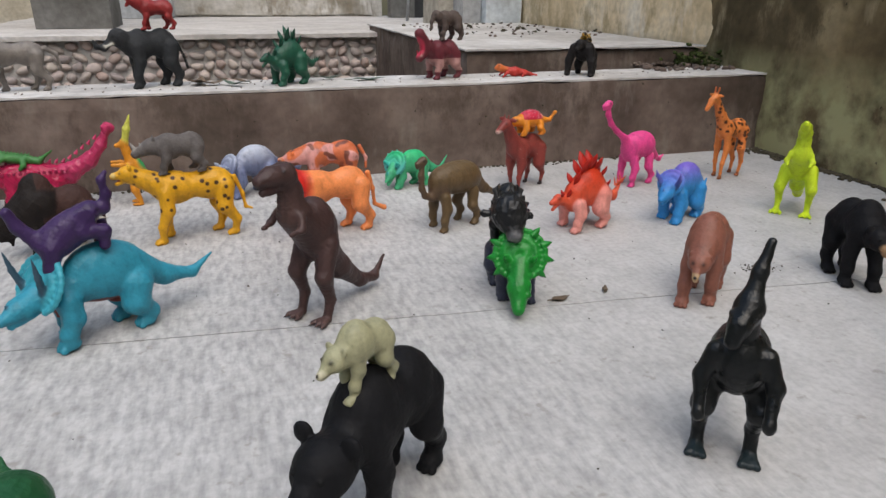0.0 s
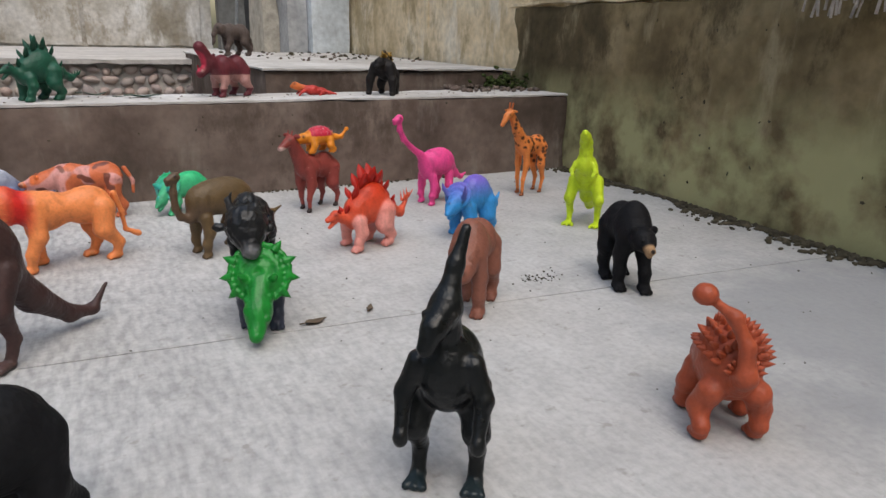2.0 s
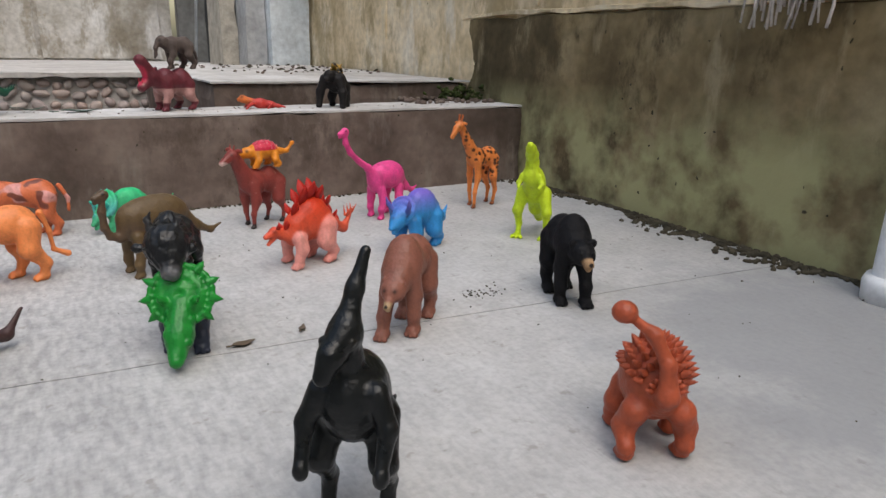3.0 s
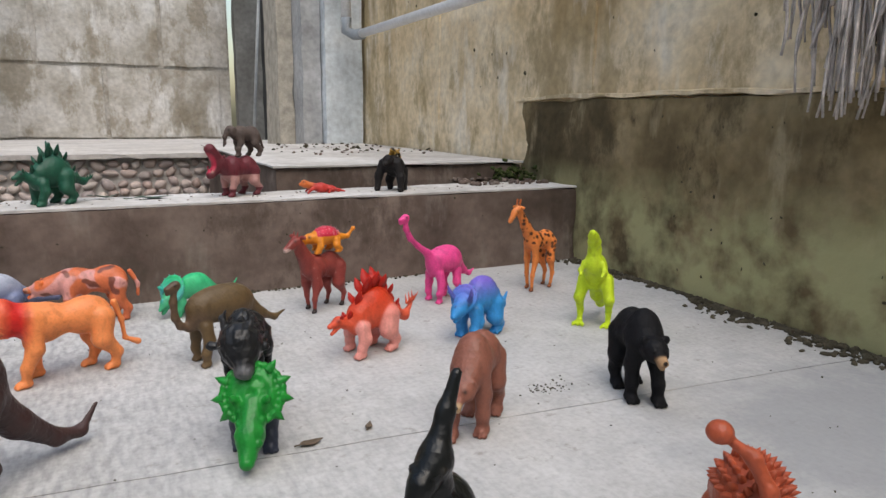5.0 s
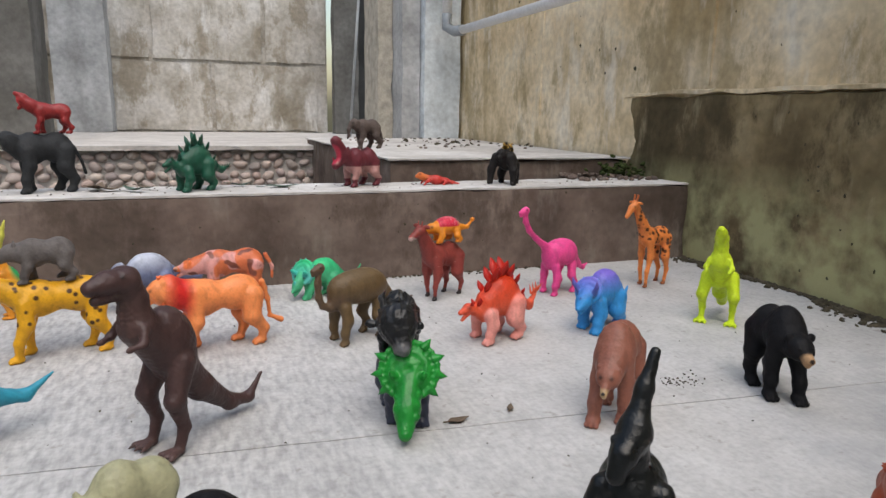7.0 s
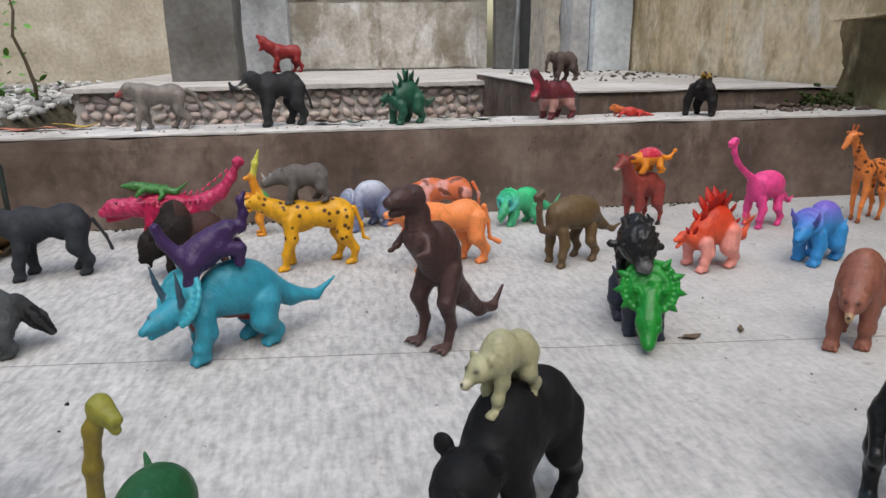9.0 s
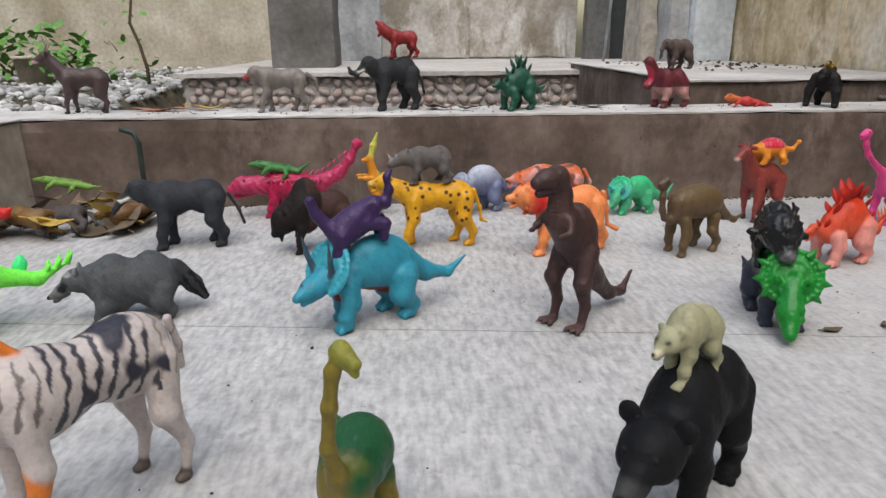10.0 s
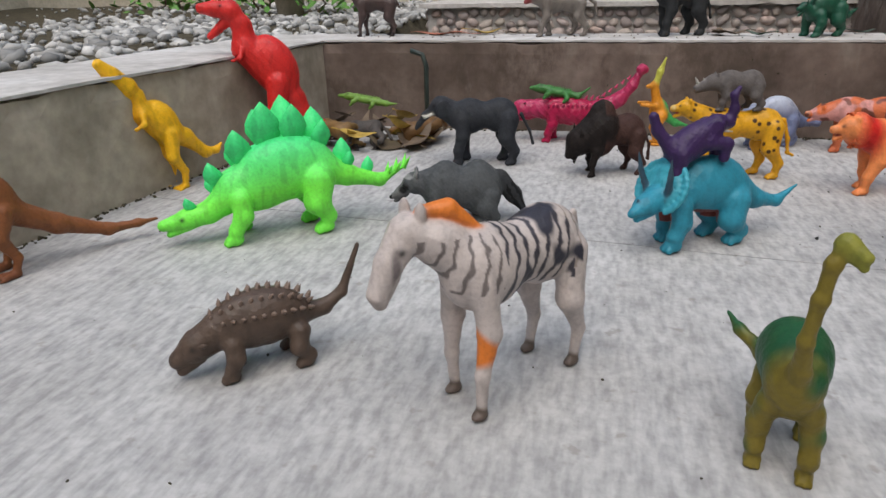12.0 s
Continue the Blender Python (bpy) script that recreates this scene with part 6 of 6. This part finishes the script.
# the mop head of grey cotton strands that hangs in front of the wall
mop = empty_thing("mop", pose(0.735, 0.49, 0.62), "grey cotton string mop hanging head down by the wall", "mop")
run("handle", [(0.055, 0.0, 0.0), (0.06, 0.0, 0.65)], 0.012, PALE_WOOD, mop)
bm = rough_box(-0.005, 0.06, -0.075, 0.075, -0.05, 0.0, 0.012, 0.002, 0.002)
part("clamp", bm, PVC_GREY, mop)
rng = random.Random(5)
for i in range(150):
    y, x = rng.gauss(0.005, 0.03), rng.uniform(0.0, 0.05)
    n = 16
    drop = rng.uniform(0.20, 0.335)
    ph, sw = rng.uniform(0, 6), rng.uniform(0.0015, 0.0045)
    pts = [(x + sw * math.sin(ph + k * 1.1), y * (1 + 0.10 * k / n) + sw * math.cos(ph * 1.7 + k * 0.9), -0.03 - drop * k / n) for k in range(n + 1)]
    run("strand", pts, rng.uniform(0.0011, 0.0020), FIBRE, mop, 5)

# a white post foot at the base of the wall
post = empty_thing("white_post", pose(0.792, 0.352, 0), "white plastic post with a round foot by the wall", "post")
ring = [(r, z) for r, z in ((0.0, 0.0), (0.026, 0.0), (0.027, 0.018), (0.024, 0.026), (0.0195, 0.028), (0.0175, 0.32), (0.0, 0.32))]


def lathe(name, prof, material, parent, sides=20):
    v, f = [], []
    for i, (r, z) in enumerate(prof):
        for k in range(sides):
            t = 2 * math.pi * k / sides
            v.append((r * math.cos(t), r * math.sin(t), z))
    for i in range(len(prof) - 1):
        for k in range(sides):
            k2 = (k + 1) % sides
            f.append((i * sides + k, i * sides + k2, (i + 1) * sides + k2, (i + 1) * sides + k))
    return mesh_object(name, v, f, material, parent)


lathe("foot", ring[:4] + [(0.0, 0.026)], PVC, post)
lathe("shaft", [(0.0195, 0.02), (0.0165, 0.32), (0.0, 0.321)], PVC, post)

# a bent wire stub in front of the kerb
wire = mesh_object("wire", *tube([(-0.548, 1.030, 0.0), (-0.548, 1.012, 0.02), (-0.546, 1.008, 0.10), (-0.552, 1.008, 0.116), (-0.570, 1.008, 0.122)], 0.0038, 7), WIRE)
tagged(wire, "bent dark green wire rising beside the kerb", "wire")


# ---- leaves, soil and crumbs ----
def leaf(name, place, L, W, material, label, curl=0.25, group="", stem=True):
    verts, faces = [], []
    n = 8
    for i in range(n + 1):
        t = i / n
        w = W * math.sin(math.pi * min(1, t * 1.02) ** 0.8) * 0.5
        z = curl * L * (t - 0.5) ** 2 + 0.02 * L * math.sin(t * 9)
        for s, dz in ((-1, 0.16), (0, 0), (1, 0.16)):
            verts.append((L * (t - 0.5), s * max(w, 0.0004), z + dz * w))
    for i in range(n):
        for k in (0, 1):
            a = i * 3 + k
            faces.append((a, a + 3, a + 4, a + 1))
    top = len(verts)
    verts += [(x, y, z + 0.0006) for x, y, z in verts]
    faces += [tuple(reversed([q + top for q in f])) for f in faces[:2 * n]]
    if stem:
        tv, tf = tube([(-L * 0.5, 0, 0.25 * curl * L), (-L * 0.72, 0.02 * L, 0.3 * curl * L)], 0.0007, 5)
        b0 = len(verts)
        verts += [tuple(q) for q in tv]
        faces += [tuple(q + b0 for q in f) for f in tf]
    ob = mesh_object(name, verts, faces, material)
    ob.matrix_world = place
    return tagged(ob, label, "leaf", group)


leaf("leaf", pose(0.206, 0.541, 0.0015, 0, 0, 10), 0.020, 0.009, LEAF_BR, "small dark dry leaf on the concrete", 0.2)
leaf("leaf", pose(0.257, 0.549, 0.0015, 0, 0, 60), 0.013, 0.006, LEAF_BR, "tiny dark dry leaf on the concrete", 0.4)
leaf("leaf", pose(0.135, 1.10, K + 0.002, 0, 0, 4), 0.055, 0.017, LEAF_DK, "dull green leaf lying on the kerb", 0.05)
leaf("leaf", pose(-0.555, 1.12, K + 0.002, 0, 0, 172), 0.105, 0.026, LEAF_RED, "long dry reddish leaf on the kerb", 0.06)
leaf("leaf", pose(-0.475, 1.125, K + 0.003, 0, 0, 15), 0.055, 0.026, LEAF_YEL, "curled yellow leaf on the kerb", 0.5)
for x, y, a, L, m in ((-0.10, 1.10, 20, 0.05, LEAF_BR), (-0.07, 1.085, 140, 0.042, LEAF_DK), (-0.12, 1.115, 80, 0.05, LEAF_BR), (0.075, 1.12, 10, 0.035, LEAF_DK), (-0.055, 1.108, -30, 0.032, LEAF_BR), (-0.43, 1.13, 40, 0.03, LEAF_BR)):
    leaf("leaf", pose(x, y, K + 0.003, 0, 0, a), L, L * 0.4, m, "dry curled leaf on the kerb", 0.45, "dry leaves on the kerb")
rng = random.Random(8)
for i in range(26):
    x, y = rng.uniform(-0.69, -0.50), rng.uniform(0.84, 0.99)
    leaf("leaf", pose(x, y, 0.004 + rng.uniform(0, 0.028), rng.uniform(-25, 25), rng.uniform(-25, 25), rng.uniform(0, 360)), rng.uniform(0.04, 0.075), rng.uniform(0.015, 0.03), (LEAF_BR, LEAF_YEL, LEAF_BR, STEM)[i % 4], "dry brown leaf in the corner heap", 0.5, "dry leaves in the corner")


def scatter(name, spots_, material, label, category, seed, squash=(1, 1, 0.6), kind="stuff"):
    """Many small lumps in one mesh: (x, y, z, size) each."""
    rg = random.Random(seed)
    base = []
    for q in range(5):
        me = stone_mesh("lump", q + seed, material if material is not PEBBLE else GRAVEL, squash)
        base.append(([v.co.copy() for v in me.vertices], [tuple(p.vertices) for p in me.polygons]))
        bpy.data.meshes.remove(me)
    verts, faces = [], []
    for x, y, z, s in spots_:
        bv, bf = base[rg.randrange(5)]
        rot = Euler((rg.uniform(-0.6, 0.6), rg.uniform(-0.6, 0.6), rg.uniform(0, 6.28))).to_matrix()
        b0 = len(verts)
        sx, sy = rg.uniform(0.7, 1.3), rg.uniform(0.7, 1.2)
        for v in bv:
            p = rot @ Vector((v.x * s * sx, v.y * s * sy, v.z * s))
            verts.append((x + p.x, y + p.y, z + p.z))
        faces += [tuple(i + b0 for i in f) for f in bf]
    ob = mesh_object(name, verts, faces, material)
    return tagged(ob, label, category, kind=kind)


rng = random.Random(21)
soil = []
for i in range(2600):
    y = rng.uniform(-0.4, 1.03)
    clump = noise.noise(Vector((y * 7, 3.1, 0))) + 0.5 * noise.noise(Vector((y * 23, 1.0, 0)))
    wide = 0.006 + max(0, clump + 0.3) * 0.06
    soil.append((0.824 + 0.0314 * (y - 0.45) - abs(rng.gauss(0, 1)) * wide * 0.5, y, 0.001, rng.uniform(0.003, 0.011)))
for i in range(500):
    x = rng.uniform(-0.7, 0.8)
    if noise.noise(Vector((x * 5, 9.0, 0))) > -0.05:
        soil.append((x, 1.034 - abs(rng.gauss(0, 0.006)), 0.001, rng.uniform(0.002, 0.006)))
for i in range(260):
    y = rng.uniform(0.2, 1.0)
    soil.append((-0.722 - (1.035 - y) * 0.1317 + abs(rng.gauss(0, 0.005)), y, 0.001, rng.uniform(0.0015, 0.005)))
scatter("soil_crumbs", soil, SOIL, "dark damp soil gathered at the foot of the walls", "soil", 3)
crumbs = [(rng.uniform(-0.7, 0.78), rng.uniform(0.15, 1.0), 0.0008, rng.uniform(0.0008, 0.0024)) for _ in range(150)]
crumbs += [(0.442 + rng.gauss(0, 0.012), 0.555 + rng.gauss(0, 0.008), 0.0008, rng.uniform(0.001, 0.003)) for _ in range(50)]
scatter("floor_crumbs", crumbs, SOIL, "tiny dark crumbs scattered on the concrete", "crumbs", 5)
rubble = [(rng.uniform(0.42, 0.82), rng.uniform(1.5, 2.1), 0.1715, rng.uniform(0.003, 0.012)) for _ in range(45)]
rubble += [(rng.uniform(0.66, 0.82), rng.uniform(1.10, 1.28), 0.137, rng.uniform(0.004, 0.018)) for _ in range(110)]
rubble += [(rng.uniform(-0.7, 0.78), rng.uniform(1.06, 1.15), 0.1355, rng.uniform(0.001, 0.004)) for _ in range(160)]
scatter("rubble", rubble, LEDGE_SHADED, "small grey cement crumbs on the step and kerb", "rubble", 6)
moss_lumps = [(0.79 + rng.gauss(0, 0.02), 1.19 + rng.gauss(0, 0.03), 0.138 + abs(rng.gauss(0, 0.012)), rng.uniform(0.006, 0.016)) for _ in range(90)]
scatter("moss", moss_lumps, plain("dark_moss", (0.045, 0.06, 0.02), 0.95, 0.5, 80, spec=0.1), "dark moss in the corner of the kerb and wall", "moss", 7)

pits = [(0.8225, rng.uniform(-0.2, 1.2), rng.uniform(0.03, 0.27), rng.uniform(0.002, 0.007)) for _ in range(70)]
on_wall(scatter("wall_pits", pits, SOIL, "small dark pits and specks on the yard wall", "pits", 11, (0.25, 1, 1)))
specks = [(0.8495, rng.uniform(0.4, 2.0), rng.uniform(0.31, 0.9), rng.uniform(0.003, 0.010)) for _ in range(90)]
scatter("wall_specks", specks, SOIL, "small dark pits in the stained upper wall", "pits", 14, (0.25, 1, 1))
chips = [(rng.uniform(-0.7, 0.78), 1.0352, rng.uniform(0.02, 0.128), rng.uniform(0.002, 0.007)) for _ in range(60)]
scatter("kerb_pits", chips, SOIL, "small dark pits in the face of the kerb", "pits", 12, (1, 0.25, 0.6))
dirt = [(rng.gauss(0.62, 0.08), rng.uniform(1.6, 2.1), 0.171, rng.uniform(0.004, 0.018)) for _ in range(55)]
scatter("dark_debris", dirt, SOIL, "dark leaf litter and dirt on the step", "debris", 13, (1, 1, 0.35))

# ---- the gravel yard behind the kerbs ----
def gravel_height(x, y):
    if x > -0.92 and y > 1.1:
        return 0.004 + 0.004 * noise.noise(Vector((x * 3, y * 3, 0)))
    return 0.055 + 0.028 * max(0.0, y - 1.1) + (0.055 * min(1.0, max(0.0, (-0.86 - x) / 0.4)) * max(0.0, 1 - max(0, y - 1.0) / 1.4)) + 0.008 * noise.noise(Vector((x * 3, y * 3, 0)))


verts, faces = [], []
NX, NY = 70, 84
for i in range(NX + 1):
    for j in range(NY + 1):
        x, y = -3.4 + (3.4 + 0.33) * i / NX, -0.9 + 4.15 * j / NY
        inside = x > -0.90 - max(0, (1.035 - y)) * 0.1317 and y < 1.157
        verts.append((x, y, -0.05 if inside else gravel_height(x, y)))
for i in range(NX):
    for j in range(NY):
        a = i * (NY + 1) + j
        faces.append((a, a + NY + 1, a + NY + 2, a + 1))
tagged(mesh_object("ground_gravel_bed", verts, faces, SOIL), "dark earth bed under the gravel", "ground", kind="structure")
stones = []
rng = random.Random(33)
while len(stones) < 4200:
    x = -0.93 - abs(rng.gauss(0, 0.75)) if rng.random() < 0.7 else rng.uniform(-0.93, 0.3)
    y = rng.uniform(0.1, 3.2) if x < -0.93 else rng.uniform(1.18, 2.03)
    if x < -3.3 or (x > -0.93 - max(0, (1.035 - y)) * 0.1317 and y < 1.17):
        continue
    stones.append((x, y, gravel_height(x, y) + 0.004, rng.choice((0.016, 0.02, 0.026, 0.034, 0.048)) * rng.uniform(0.8, 1.2)))
scatter("gravel", stones, GRAVEL, "loose grey gravel stones beyond the kerb", "gravel", 9, (1, 0.8, 0.5))


# ---- plants at the far wall ----
def plant(place, height, leaves, spread, label, seed, size=0.05):
    rg = random.Random(seed)
    root = empty_thing("garden_plant", place, label, "plant")
    verts, faces = [], []
    tips = []
    for s in range(3 if spread > 0.1 else 1):
        bx, by = rg.gauss(0, spread * 0.3), rg.gauss(0, spread * 0.3)
        pts = [(bx + rg.gauss(0, 0.008) * k, by + rg.gauss(0, 0.008) * k, height * k / 6) for k in range(7)]
        v, f = tube(pts, 0.006, 6, True, [1, 0.95, 0.85, 0.75, 0.65, 0.5, 0.35])
        b0 = len(verts)
        verts += v
        faces += [tuple(q + b0 for q in ff) for ff in f]
        tips += pts[1:]
    mesh_object("stem", verts, faces, STEM, root)
    verts, faces = [], []
    for i in range(leaves):
        c = Vector(rg.choice(tips)) + Vector((rg.gauss(0, spread), rg.gauss(0, spread), rg.gauss(0, 0.03)))
        m = Euler((rg.uniform(-0.9, 0.9), rg.uniform(-0.9, 0.9), rg.uniform(0, 6.28))).to_matrix()
        L = size * rg.uniform(0.6, 1.3)
        b0 = len(verts)
        for p in ((-0.5, 0, 0), (-0.15, 0.24, 0.04), (0.2, 0.2, 0.03), (0.5, 0, -0.06), (0.2, -0.2, 0.03), (-0.15, -0.24, 0.04), (0, 0, -0.03)):
            verts.append(c + m @ Vector(p) * L)
        faces += [(b0 + a, b0 + (a + 1) % 6, b0 + 6) for a in range(6)]
    mesh_object("foliage", verts, faces, LEAF_G, root)


plant(pose(-1.02, 2.27, 0.085), 0.42, 34, 0.03, "thin young green plant with a bare stem", 2, 0.03)
plant(pose(-1.38, 2.5, 0.09), 0.15, 110, 0.085, "bushy bright green leafy plant in the gravel", 3, 0.045)
plant(pose(-1.75, 2.75, 0.09), 0.17, 120, 0.11, "bushy green leafy plant by the boundary wall", 4, 0.05)
plant(pose(-2.25, 2.9, 0.09), 0.12, 120, 0.12, "low green weeds by the boundary wall", 5, 0.05)
pot = lathe("flower_pot", [(0.0, 0.0), (0.05, 0.0), (0.062, 0.09), (0.066, 0.09), (0.066, 0.10), (0.056, 0.10), (0.05, 0.08), (0.0, 0.08)], CREAM, None)
pot.matrix_world = pose(-1.52, 2.58, 0.092)
tagged(pot, "small cream plastic flower pot on the gravel", "flower pot")

# ---- the pebbles set into the front of the platform ----
platform = bpy.data.objects["platform"]
kinds = [stone_mesh("pebble", q + 1.7, PEBBLE, (1, 0.42, 0.8)) for q in range(6)]
rng = random.Random(12)
for row in range(5):
    z = 0.122 - row * 0.0265
    x = -0.81 + (row % 2) * 0.016
    while x < 0.335:
        w = rng.uniform(0.024, 0.046)
        ob = new("pebble", rng.choice(kinds))
        ob.parent = platform
        ob.matrix_world = Matrix.LocRotScale((x + w / 2, 2.056, z + rng.uniform(-0.006, 0.006)), Euler((0, rng.uniform(-0.8, 0.8), 0)), (w * 0.98, 0.05, rng.uniform(0.024, 0.036)))
        x += w
for row in range(4):
    y = 2.08
    while y < 2.6:
        w = rng.uniform(0.034, 0.05)
        ob = new("pebble", rng.choice(kinds))
        ob.parent = platform
        ob.matrix_world = Matrix.LocRotScale((-0.823, y, 0.118 - row * 0.031), Euler((0, rng.uniform(-0.5, 0.5), radians(90))), (w, 0.05, 0.038))
        y += w
